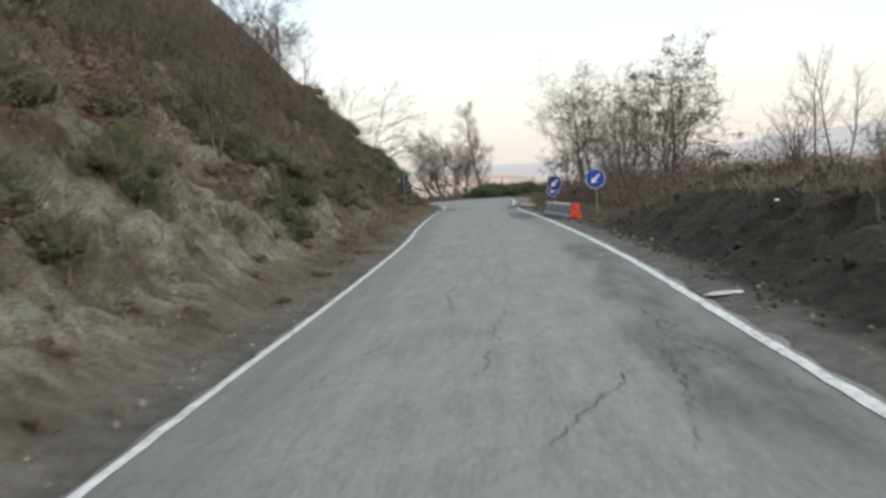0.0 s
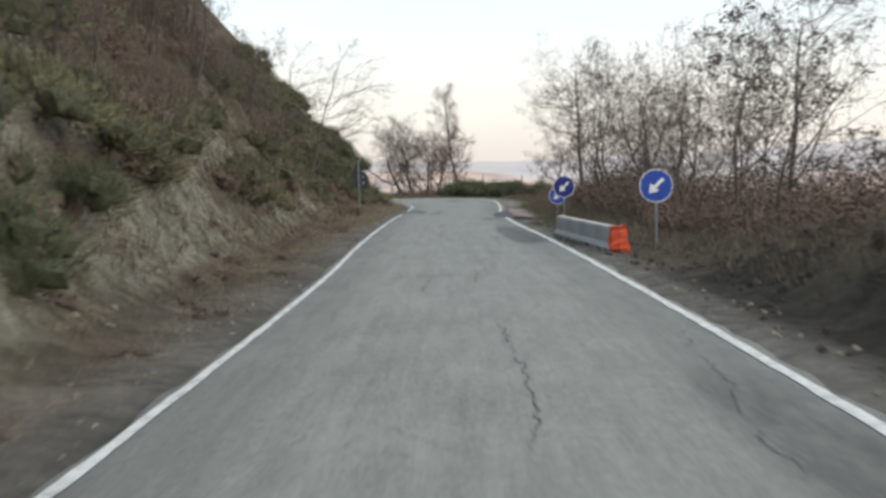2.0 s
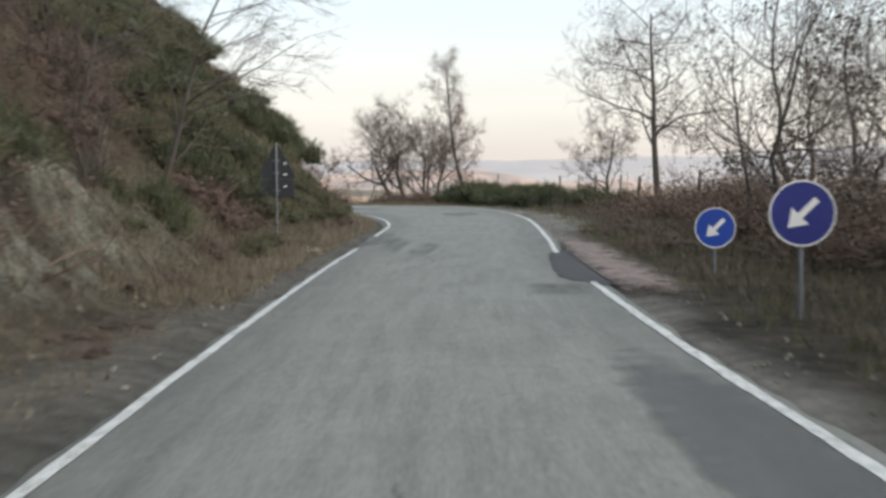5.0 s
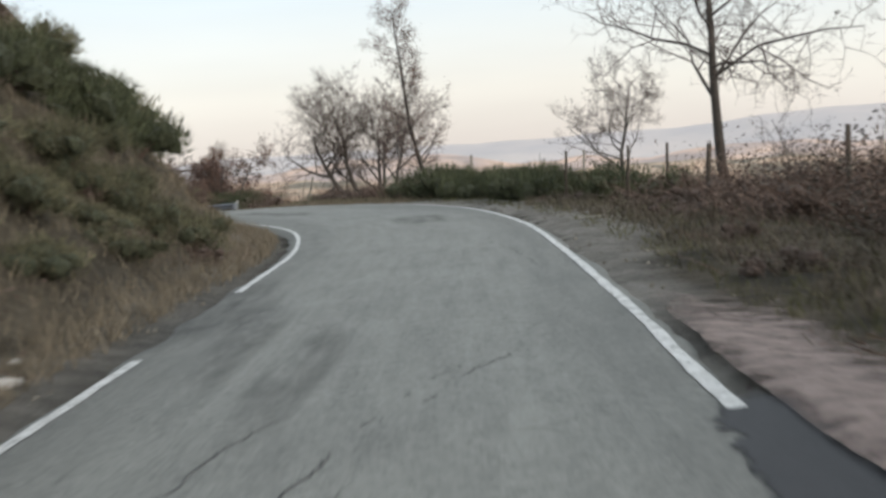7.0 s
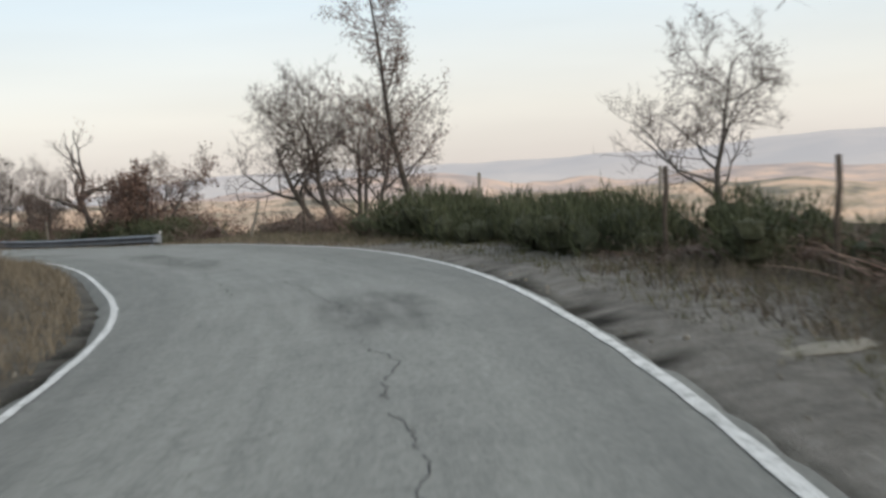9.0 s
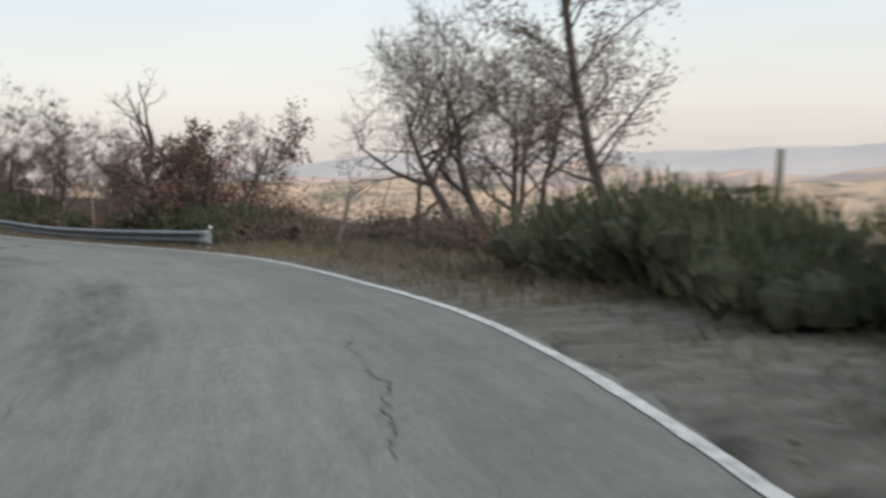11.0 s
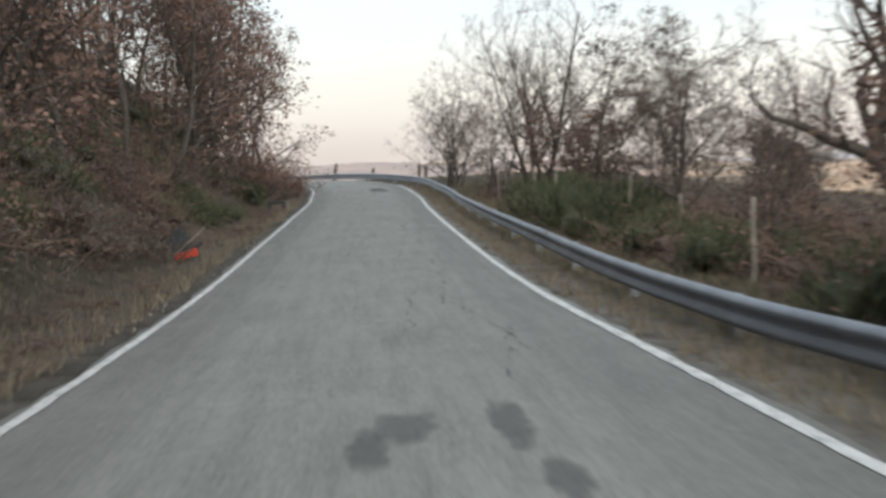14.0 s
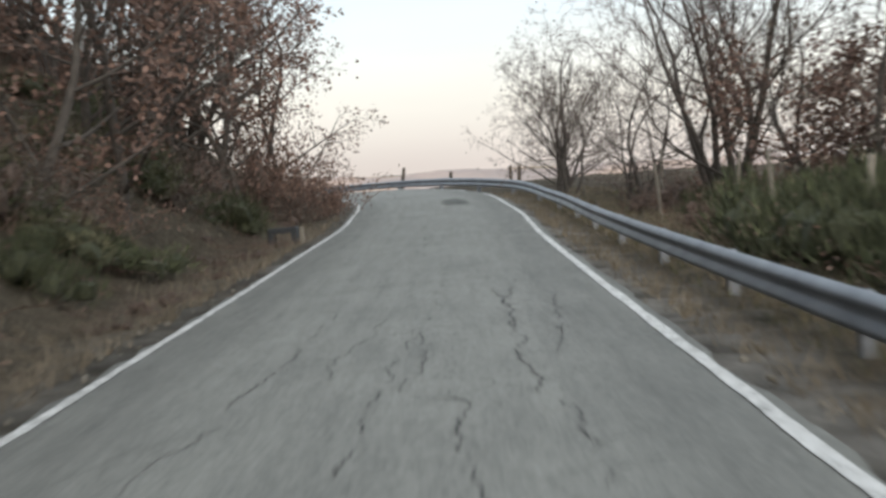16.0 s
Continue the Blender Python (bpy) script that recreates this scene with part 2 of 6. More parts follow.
def stained(material, most):
    """Dirt that lies in torn streaks along the road and thins out to its rim."""
    n, l = material.node_tree.nodes, material.node_tree.links
    rim = n.new("ShaderNodeVertexColor")
    rim.layer_name = "rim"
    stretch = n.new("ShaderNodeMapping")
    stretch.inputs["Scale"].default_value = (2.6, 0.45, 1.0)
    l.new(n.new("ShaderNodeTexCoord").outputs["UV"], stretch.inputs[0])
    t = noise_node(n, l, 1.0, 6, 0.72, stretch.outputs[0])
    cut = n.new("ShaderNodeMapRange")
    cut.inputs[1].default_value, cut.inputs[2].default_value, cut.inputs[4].default_value = 0.36, 0.68, most
    l.new(t.outputs["Fac"], cut.inputs[0])
    both = n.new("ShaderNodeMath")
    both.operation = "MULTIPLY"
    l.new(rim.outputs["Color"], both.inputs[0])
    l.new(cut.outputs[0], both.inputs[1])
    l.new(both.outputs[0], n["Principled BSDF"].inputs["Alpha"])
    return material


PAINT = paint_material("road_paint")
GROUND = ground_material()
frayed(PATCH, 2.2, 0.25, 0.6, 1.5), stained(STAIN, 0.56), frayed(SPILL, 6.0, 0.3, 0.42, 2.2), frayed(TAR, 5, 0.06)
PINK = surface("pink_rubble", (0.13, 0.101, 0.092), (0.34, 0.268, 0.242), 5, 40, 0.95, bump=0.8, depth=0.03)
frayed(PINK, 3.5, 0.34, 1.0, 1.8)
BARK = surface("grey_bark", (0.0425, 0.0363, 0.0312), (0.11, 0.0963, 0.085), 5, 50, 0.95, bump=0.6, depth=0.02)
TWIG = surface("twig_bark", (0.0688, 0.0525, 0.045), (0.1562, 0.1225, 0.1075), 3, 30, 0.95, bump=0)
PALE_TWIG = surface("pale_twig_bark", (0.085, 0.075, 0.066), (0.165, 0.148, 0.132), 3, 30, 0.95, bump=0)
BROWN_LEAF = surface("withered_leaf", (0.105, 0.068, 0.057), (0.255, 0.16, 0.125), 2, 20, 0.9, bump=0, islands=True, spread=0.4)
DARK_LEAF = surface("dark_dry_leaf", (0.0598, 0.0507, 0.0416), (0.1495, 0.1274, 0.1053), 2, 20, 0.9, bump=0, islands=True)
BROOM = surface("broom_green", (0.036, 0.047, 0.023), (0.102, 0.112, 0.058), 2, 14, 0.9, bump=0, islands=True, spread=0.4)
OLIVE = surface("olive_broom", (0.0754, 0.0754, 0.0442), (0.1794, 0.1677, 0.1001), 2, 14, 0.9, bump=0, islands=True, spread=0.4)
BRAMBLE = surface("bramble_stem", (0.0825, 0.0583, 0.0462), (0.2046, 0.1397, 0.1122), 2, 14, 0.9, bump=0, islands=True, spread=0.4)
WILTED = surface("wilted_grass_blade", (0.078, 0.066, 0.05), (0.2, 0.168, 0.126), 2, 14, 0.9, bump=0, islands=True, spread=0.4)
STRAW = surface("dry_grass_blade", (0.105, 0.088, 0.063), (0.262, 0.218, 0.158), 2, 14, 0.9, bump=0, islands=True, spread=0.4)
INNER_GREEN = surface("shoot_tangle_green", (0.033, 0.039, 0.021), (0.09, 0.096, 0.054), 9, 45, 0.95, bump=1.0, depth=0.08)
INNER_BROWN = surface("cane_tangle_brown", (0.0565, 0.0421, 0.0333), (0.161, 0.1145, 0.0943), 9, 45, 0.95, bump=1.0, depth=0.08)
GREEN_GRASS = surface("green_grass_blade", (0.056, 0.062, 0.025), (0.163, 0.150, 0.069), 2, 14, 0.9, bump=0, islands=True, spread=0.4)
STONE = surface("clay_stone", (0.128, 0.116, 0.093), (0.289, 0.268, 0.225), 3, 40, 0.95, bump=0.6, depth=0.02)
ZINC = surface("galvanised_steel", (0.17, 0.185, 0.21), (0.32, 0.34, 0.37), 1.5, 40, 0.52, 0.7, bump=0.1, depth=0.003)
WEATHERED = surface("weathered_post_wood", (0.13, 0.115, 0.095), (0.33, 0.30, 0.25), 6, 60, 0.9, bump=0.5, depth=0.006)
DARK_WOOD = surface("dark_post_wood", (0.045, 0.036, 0.028), (0.12, 0.095, 0.075), 6, 60, 0.9, bump=0.5, depth=0.006)
CONCRETE = surface("cast_concrete", (0.20, 0.215, 0.225), (0.33, 0.345, 0.355), 1.6, 50, 0.85, bump=0.3, depth=0.006)
CONCRETE_TOP = surface("pale_concrete", (0.40, 0.39, 0.37), (0.60, 0.585, 0.56), 3, 50, 0.85, bump=0.3, depth=0.004)
ORANGE = surface("orange_net_plastic", (0.75, 0.11, 0.045), (0.95, 0.20, 0.09), 9, 80, 0.6, bump=0.5, depth=0.02)
BLUE = surface("blue_sign_film", (0.008, 0.045, 0.30), (0.015, 0.07, 0.40), 2, 30, 0.35, bump=0.02, depth=0.001)
NAVY = surface("deep_blue_sign_film", (0.008, 0.014, 0.14), (0.014, 0.026, 0.20), 2, 30, 0.4, bump=0.02, depth=0.001)
WHITE = surface("white_sign_film", (0.66, 0.67, 0.68), (0.80, 0.80, 0.80), 3, 40, 0.4, bump=0.02, depth=0.001)
SIGN_BACK = surface("dark_sign_back", (0.012, 0.015, 0.019), (0.030, 0.036, 0.043), 3, 40, 0.6, bump=0.05, depth=0.002)
RED = surface("red_plastic", (0.55, 0.045, 0.03), (0.75, 0.09, 0.05), 4, 50, 0.5, bump=0.1, depth=0.003)
PLASTIC = surface("white_litter", (0.62, 0.62, 0.60), (0.82, 0.82, 0.80), 4, 50, 0.6, bump=0.3, depth=0.01)

# ---------------------------------------------------------------- the road's line
# left line x, y, right line x, y, height
STATIONS = [
    (-4.94, -60, -0.58, -60, 0), (-3.34, -20, 1.02, -20, 0), (-2.14, 7, 2.2, 7.2, 0), (-1.49, 20, 2.79, 20, 0),
    (-0.94, 34.3, 3.17, 34.3, 0), (-0.79, 43.3, 3.3, 43.5, 0), (-0.59, 51.2, 3.34, 51.2, 0), (-0.2, 61.5, 3.66, 61.5, 0),
    (0.06, 66.3, 3.98, 66, 0), (0.31, 72, 4.37, 72.5, 0), (0.48, 78, 4.62, 79.5, 0), (-0.19, 86, 4.17, 88.4, 0),
    (-2.44, 95, 2.52, 97, 0), (-4.05, 100.2, 0.66, 102.1, 0), (-6.19, 105.7, -1.93, 107.85, 0), (-9.04, 110.66, -5.21, 113.2, -0.02), (-12.36, 115.57, -8.75, 118.13, -0.02),
    (-17.5, 122.96, -14.06, 125.4, 0.03), (-24.41, 132.8, -20.95, 135.2, 0.3), (-31.27, 142.65, -27.81, 145.05, 0.64), (-37.7, 151.9, -34.3, 154.4, 1.05),
    (-42.5, 158.0, -40.0, 161.2, 1.55), (-50.8, 163.9, -49.2, 168.0, 2.0), (-62.0, 167.5, -61.4, 172.0, 2.05), (-80, 169, -80, 173.5, 1.0), (-112, 169, -112, 173.5, -2),
]


def glide(points, pace):
    """Points every pace metres along a smooth curve through rows of numbers (Catmull-Rom)."""
    p = np.array(points, float)
    p = np.vstack([2 * p[0] - p[1], p, 2 * p[-1] - p[-2]])
    out = []
    for a, b, c, d in zip(p, p[1:], p[2:], p[3:]):
        k = max(2, int(np.linalg.norm((c - b)[:2]) / pace))
        # centripetal spacing keeps uneven stations smooth
        ta, tb, tc = (max(1e-6, np.linalg.norm((q - o)[:2])) ** 0.5 for o, q in ((a, b), (b, c), (c, d)))
        m1 = tb * ((b - a) / ta - (c - a) / (ta + tb) + (c - b) / tb)
        m2 = tb * ((c - b) / tb - (d - b) / (tb + tc) + (d - c) / tc)
        u = np.linspace(0, 1, k, endpoint=False)[:, None]
        out.append((2 * u**3 - 3 * u**2 + 1) * b + (u**3 - 2 * u**2 + u) * m1 + (-2 * u**3 + 3 * u**2) * c + (u**3 - u**2) * m2)
    return np.vstack([*out, p[-2:-1]])


LINE = glide(STATIONS, 0.18)
LEFT, RIGHT, HIGH = LINE[:, 0:2], LINE[:, 2:4], LINE[:, 4]
MID = (LEFT + RIGHT) / 2
WIDE = np.linalg.norm(RIGHT - LEFT, axis=1)
ACROSS = (RIGHT - LEFT) / WIDE[:, None]
ALONG = np.r_[0, np.cumsum(np.linalg.norm(np.diff(MID, axis=0), axis=1))]
ALONG -= np.interp(0, MID[:, 1], ALONG)


def road_at(s, off=0.0):
    """The place on the road s metres along it, off metres to the right of its middle, and the heading in degrees."""
    x, y = np.interp(s, ALONG, MID[:, 0]), np.interp(s, ALONG, MID[:, 1])
    ax, ay = np.interp(s, ALONG, ACROSS[:, 0]), np.interp(s, ALONG, ACROSS[:, 1])
    return x + off * ax, y + off * ay, np.interp(s, ALONG, HIGH), math.degrees(math.atan2(ay, ax))


def on_road(x, y):
    """Metres along the road, and metres to the left and to the right of its edge lines (negative: on the road)."""
    x, y = np.asarray(x, float).ravel(), np.asarray(y, float).ravel()
    s, n, w = np.empty_like(x), np.empty_like(x), np.empty_like(x)
    for i in range(0, len(x), 4000):
        j = slice(i, i + 4000)
        dx, dy = x[j, None] - MID[None, :, 0], y[j, None] - MID[None, :, 1]
        k = np.argmin(dx * dx + dy * dy, axis=1)
        r = np.arange(len(k))
        n[j] = dx[r, k] * ACROSS[k, 0] + dy[r, k] * ACROSS[k, 1]
        s[j] = ALONG[k] - dx[r, k] * ACROSS[k, 1] + dy[r, k] * ACROSS[k, 0]
        side = np.sign(n[j])
        n[j] = side * np.maximum(np.abs(n[j]), np.where(np.sqrt(dx[r, k] ** 2 + dy[r, k] ** 2) > 30, np.sqrt(dx[r, k] ** 2 + dy[r, k] ** 2), 0))
        w[j] = WIDE[k] / 2
    return s, -n - w, n - w


def lay(s):
    return np.interp(s, ALONG, HIGH)


GULLIES = (24.5, 31.0, 37.5, 47.0)


def ground_height(x, y, masks=False):
    """The height of the ground sheet, and what covers it."""
    x, y = np.asarray(x, float).ravel(), np.asarray(y, float).ravel()
    s, dl, dr = on_road(x, y)
    base = lay(s)
    rough = fractal(x * 0.45, y * 0.45, 3, 4) - 0.5
    fine = fractal(x * 1.9, y * 1.9, 9, 3) - 0.5
    # left: a steep clay bank, which sinks to a grassy nose in the bend and rises again as a wooded slope
    bank = np.interp(s, [-60, 46, 55, 64, 72, 80, 92, 104, 116, 400], [1, 0.93, 1.03, 0.94, 0.72, 0.34, 0.30, 0.42, 0.55, 0.55])
    foot = np.interp(s, [-60, 10, 20, 30, 49, 56, 66, 72, 80, 90, 110, 400], [0.7, 0.75, 1.1, 1.35, 1.8, 1.7, 1.65, 1.25, 0.8, 0.65, 1.7, 1.7])
    u = np.maximum(dl - foot, 0)
    gully = fractal(s * 0.33 + dl * 0.12, dl * 0.10, 21, 3)
    u2 = np.maximum(u + step(0.3, 2.5, u) * (gully - 0.5) * 2.6 * np.minimum(bank, 1), 0)
    u3 = np.maximum(u2 - np.maximum(1.75 - foot, 0) * step(0.5, 3.0, u) * (1 - step(46, 54, s)), 0)
    steep = np.interp(u3, [0, 0.5, 1.2, 2.6, 4.4, 8, 15, 24, 60, 400], [0, 0.35, 1.15, 3.1, 5.4, 9.2, 14.5, 17.5, 21, 24])
    mild = np.interp(u2, [0, 0.6, 2.5, 6, 12, 24, 60, 400], [0, 0.28, 1.5, 4.4, 8.5, 15, 21, 26])
    how = step(56, 68, s)
    left = bank * steep * (1 - how) + how * mild * np.interp(s, [60, 74, 84, 92, 100, 115, 400], [1.3, 1.5, 1.85, 1.75, 1.2, 1.1, 1.15])
    ribs = 1 - np.abs(2 * fractal(s * 0.55 + dl * 0.15, dl * 0.6, 61, 4) - 1)
    crumbs = 1 - np.abs(2 * fractal(x * 1.6, y * 1.6, 67, 3) - 1)
    left = left + step(0.3, 1.2, u) * (1 - how) * ((ribs - 0.75) * 1.45 + (crumbs - 0.75) * 1.05)
    left = left + step(0.2, 2.0, u) * (rough * 1.1 + fine * 0.5) * (0.4 + 0.6 * (1 - how)) + 0.05 * np.minimum(np.maximum(dl, 0), 1.5) - 0.15 * step(0.3, 0.9, dl) * (1 - step(2.0, 3.5, dl)) * step(112, 122, s)
    # right: a soil heap, a ledge behind the barrier, a gravel lay-by, then a fall into the valley
    heap = step(2, 9, s) * (1 - step(28, 39, s)) * step(0.9, 3.6, dr) * (1 - step(6.0, 9.5, dr)) * (0.78 + 0.6 * rough)
    ledge = np.interp(s, [-60, 30, 60, 70, 84, 96, 110, 120, 158, 175, 400], [3, 3.5, 4, 5, 5.5, 5.0, 4.0, 2.6, 3.0, 14, 14])
    fall = np.maximum(dr - ledge, 0)
    right = heap - np.interp(fall, [0, 3, 9, 22, 60, 200, 800], [0, 0.4, 1.1, 2.4, 12, 46, 88]) - (0.06 + 0.12 * step(108, 116, s)) * step(0.1, 0.8, dr)
    right = right + step(0.9 + 0.9 * step(70, 78, s), 2.8 + 1.2 * step(70, 78, s), dr) * (rough * 0.35 + fine * 0.22) + 0.62 * (crumbs - 0.75) * step(0.7, 2.0, dr) * step(2, 9, s) * (1 - step(28, 39, s))
    z = base + np.where(dl > 0, left, 0) + np.where(dr > 0, right, 0)
    z = z - 0.09 * (1 - step(0.05, 0.5, np.maximum(dl, dr)))
    far = np.maximum(np.abs(x + 10) - 60, 0) + np.maximum(np.abs(y - 70) - 130, 0)
    z = z - np.where(dr > 0, 0, 1) * step(60, 900, far) * 70 - 0.044 * np.maximum(np.abs(x) - 60, 0) * np.sign(x)
    if not masks:
        return z
    tongue = fractal(s * 0.22 + dl * 0.30, dl * 0.16, 33, 4)
    low = step(0.1, 0.5, u) * (1 - step(1.6, 3.0, u))
    chips = fractal(x * 2.6, y * 2.6, 83, 3) - 0.5
    clay = np.where(dl > 0, step(0.53, 0.66, tongue + 0.16 * low + 0.04 * (1 - step(26, 46, s)) + 0.05 * step(22, 28, s) * (1 - step(46, 54, s)) * (1 - step(4, 7, u)) + 0.45 * (crumbs - 0.75) + 0.6 * chips) * step(0.15, 0.6, u) * (1 - step(10, 18, u)) * (1 - 0.85 * step(2.4, 4.4, u) * step(34, 44, s)), 0) * (1 - step(56, 64, s))
    for foot_s in GULLIES:
        off = np.abs(dl + 0.45 * (s - foot_s) + 1.1 * rough) - 0.25
        clay = np.maximum(clay, np.where((dl > 1.2) & (dl < 11), (1 - step(0.1, 0.55, off)) * step(0.3, 0.7, u), 0))
    gravel = np.where(dr > 0, (1 - step(0.4, 0.9, dr)) * 0.7, 0)
    layby = np.interp(s, [-60, 66, 72, 80, 90, 96, 104, 400], [0.4, 0.5, 1.0, 1.8, 2.2, 2.1, 1.2, 0.35])
    gravel = np.where((dr > 0) & (s > 40), (1 - step(layby - 0.4 + rough, layby + 0.3 + rough, dr)) * 0.95, gravel)
    gravel = np.where(dl > 0, (1 - step(0.5, 1.5, dl + rough)) * 0.5, gravel)
    tufts = fractal(x * 0.7, y * 0.7, 5, 3)
    grass = np.where(dl > 0, np.clip(step(0.2, 0.9, dl) * (0.80 + 0.9 * (tufts - 0.35)), 0, 1), 0)
    grass = np.where(dr > 0, np.where(s < 32, 0.06 + 0.7 * np.maximum(step(0.52, 0.66, tufts) * step(1.5, 3.0, dr), step(8, 13, dr)), 0.25 + 0.6 * np.maximum(step(0.42, 0.62, tufts), step(5, 9, dr))) * step(0.3, 1.0, dr), grass)
    return z, np.stack([clay, grass, gravel, step(90, 200, far)], 1)


def graded(lo, hi, a, b, fine, c, d, medium, far):
    """Grid lines: fine from a to b, medium from c to d round it, then ever wider out to lo and hi."""
    up, step_, v = [], medium, d
    while v < hi:
        up.append(v)
        step_ = min(step_ * 1.16, far)
        v += step_
    down, step_, v = [], medium, c
    while v > lo:
        step_ = min(step_ * 1.16, far)
        v -= step_
        down.append(v)
    return np.r_[down[::-1], np.arange(c, a - medium * 0.5, medium), np.arange(a, b, fine), np.arange(b + medium * 0.5, d - medium * 0.5, medium), up]


gx = graded(-3500, 4300, -11, 8, 0.27, -62, 20, 0.7, 220)
gy = graded(-900, 4600, 2, 120, 0.34, -12, 196, 0.75, 220)
px, py = np.meshgrid(gx, gy)
gz, cover = ground_height(px, py, True)
nx, ny = len(gx), len(gy)
idx = np.arange(nx * ny).reshape(ny, nx)
quads = np.stack([idx[:-1, :-1], idx[:-1, 1:], idx[1:, 1:], idx[1:, :-1]], -1).reshape(-1, 4)
ground_mesh = mesh_of("ground", np.stack([px.ravel(), py.ravel(), gz], 1).tolist(), quads.tolist(), True)
layer = ground_mesh.color_attributes.new("cover", "FLOAT_COLOR", "POINT")
layer.data.foreach_set("color", cover.astype(np.float32).ravel())
tagged(part("ground", ground_mesh, GROUND), "bare clay bank, dry grass and dark soil falling to a valley", "ground", kind="structure")


def height(x, y):
    return float(ground_height([x], [y])[0])


# ---------------------------------------------------------------- road surface
def lay_uv(me):
    """Texture coordinates in metres across and along the road."""
    co = np.empty(len(me.vertices) * 3)
    me.vertices.foreach_get("co", co)
    co = co.reshape(-1, 3)
    s, dl, dr = on_road(co[:, 0], co[:, 1])
    loops = np.empty(len(me.loops), int)
    me.loops.foreach_get("vertex_index", loops)
    uv = me.uv_layers.new(name="along")
    uv.data.foreach_set("uv", np.stack([(dr - dl) / 2, s], 1)[loops].astype(np.float32).ravel())


def lay_rim(me, weights):
    rim = me.color_attributes.new("rim", "FLOAT_COLOR", "POINT")
    rim.data.foreach_set("color", np.repeat(np.array(weights, np.float32), 4))


def strip(name, s0, s1, off0, off1, lift, material, parent=None, pace=0.5, lanes=1, ragged=0.0, seed=0, edge=None):
    """A band that follows the road: offsets from the middle, or from an edge line ('left', 'right')."""
    n = max(2, int((s1 - s0) / pace) + 1)
    ss = np.linspace(s0, s1, n)
    verts, faces = [], []
    jag = [(bumps(ss * 2.3, ss * 0 + 7, seed) - 0.5) * ragged + (bumps(ss * 9.1, ss * 0 + 3, seed + 1) - 0.5) * ragged * 0.6, (bumps(ss * 2.1, ss * 0 + 11, seed + 2) - 0.5) * ragged + (bumps(ss * 8.3, ss * 0 + 5, seed + 3) - 0.5) * ragged * 0.6]
    for i, s in enumerate(ss):
        w = float(np.interp(s, ALONG, WIDE)) / 2
        shift = {None: 0, "left": -w, "right": w}[edge]
        for k in range(lanes + 1):
            u = k / lanes
            x, y, z, _ = road_at(s, shift + (off0 + jag[0][i]) * (1 - u) + (off1 + jag[1][i]) * u)
            verts.append((x, y, z + lift))
        if i:
            for k in range(lanes):
                a = (i - 1) * (lanes + 1) + k
                faces.append((a, a + 1, a + lanes + 2, a + lanes + 1))
    return part(name, mesh_of(name, verts, faces), material, parent)


road = tagged(strip("road", -58, 245, 0, 1, 0.0, ASPHALT), "narrow grey worn asphalt road with cracks and patches", "road", kind="structure")
# the carriageway with shoulders that crumble and drop to the soil
rows_v, rows_f = [], []
ss = np.arange(-58, 245, 0.3)
profile = [(-1, -0.24, -0.10), (-1, -0.11, -0.010), (-1, 0.0, 0.0), (0, -0.9, 0.02), (0, 0.9, 0.02), (1, 0.0, 0.0), (1, 0.11, -0.010), (1, 0.24, -0.12)]
for i, s in enumerate(ss):
    w = float(np.interp(s, ALONG, WIDE)) / 2
    jl, jr = ((float(bumps(np.array([s * f]), np.array([k]), 4)[0]) - 0.5) * 0.13 for f, k in ((2.3, 2.0), (2.1, 9.0)))
    for side, off, dz in profile:
        j = jl if side < 0 and off else jr if side > 0 and off else 0
        x, y, z, _ = road_at(s, side * w + off + j)
        rows_v.append((x, y, z + dz))
    if i:
        a, n = (i - 1) * len(profile), len(profile)
        rows_f += [(a + k, a + k + 1, a + n + k + 1, a + n + k) for k in range(n - 1)]
old = road.data
road.data = mesh_of("road", rows_v, rows_f, True)
road.data.materials.append(ASPHALT)
lay_uv(road.data)
bpy.data.meshes.remove(old)

for edge, spans in (("left", [(-50, 65.8), (71.2, 235)]), ("right", [(-50, 5.0), (5.6, 56.0), (61.9, 171), (173.5, 235)])):
    for k, (a, b) in enumerate(spans):
        line = strip("edge_line", a, b, -0.046, 0.046, 0.008, PAINT, road, 0.15, 1, 0.016, 40 + k, edge)
        line["label"] = "worn white painted edge line"


def spot(x, y):
    """Metres along the road and to the right of its middle."""
    s, dl, dr = on_road([x], [y])
    return float(s[0]), float(dr[0] - dl[0]) / 2


def camber(s, off):
    """How far the road is arched above its edges."""
    w = float(np.interp(s, ALONG, WIDE)) / 2
    return 0.02 * min(1.0, max(-0.3, (w - abs(off)) / (w - 0.9)))


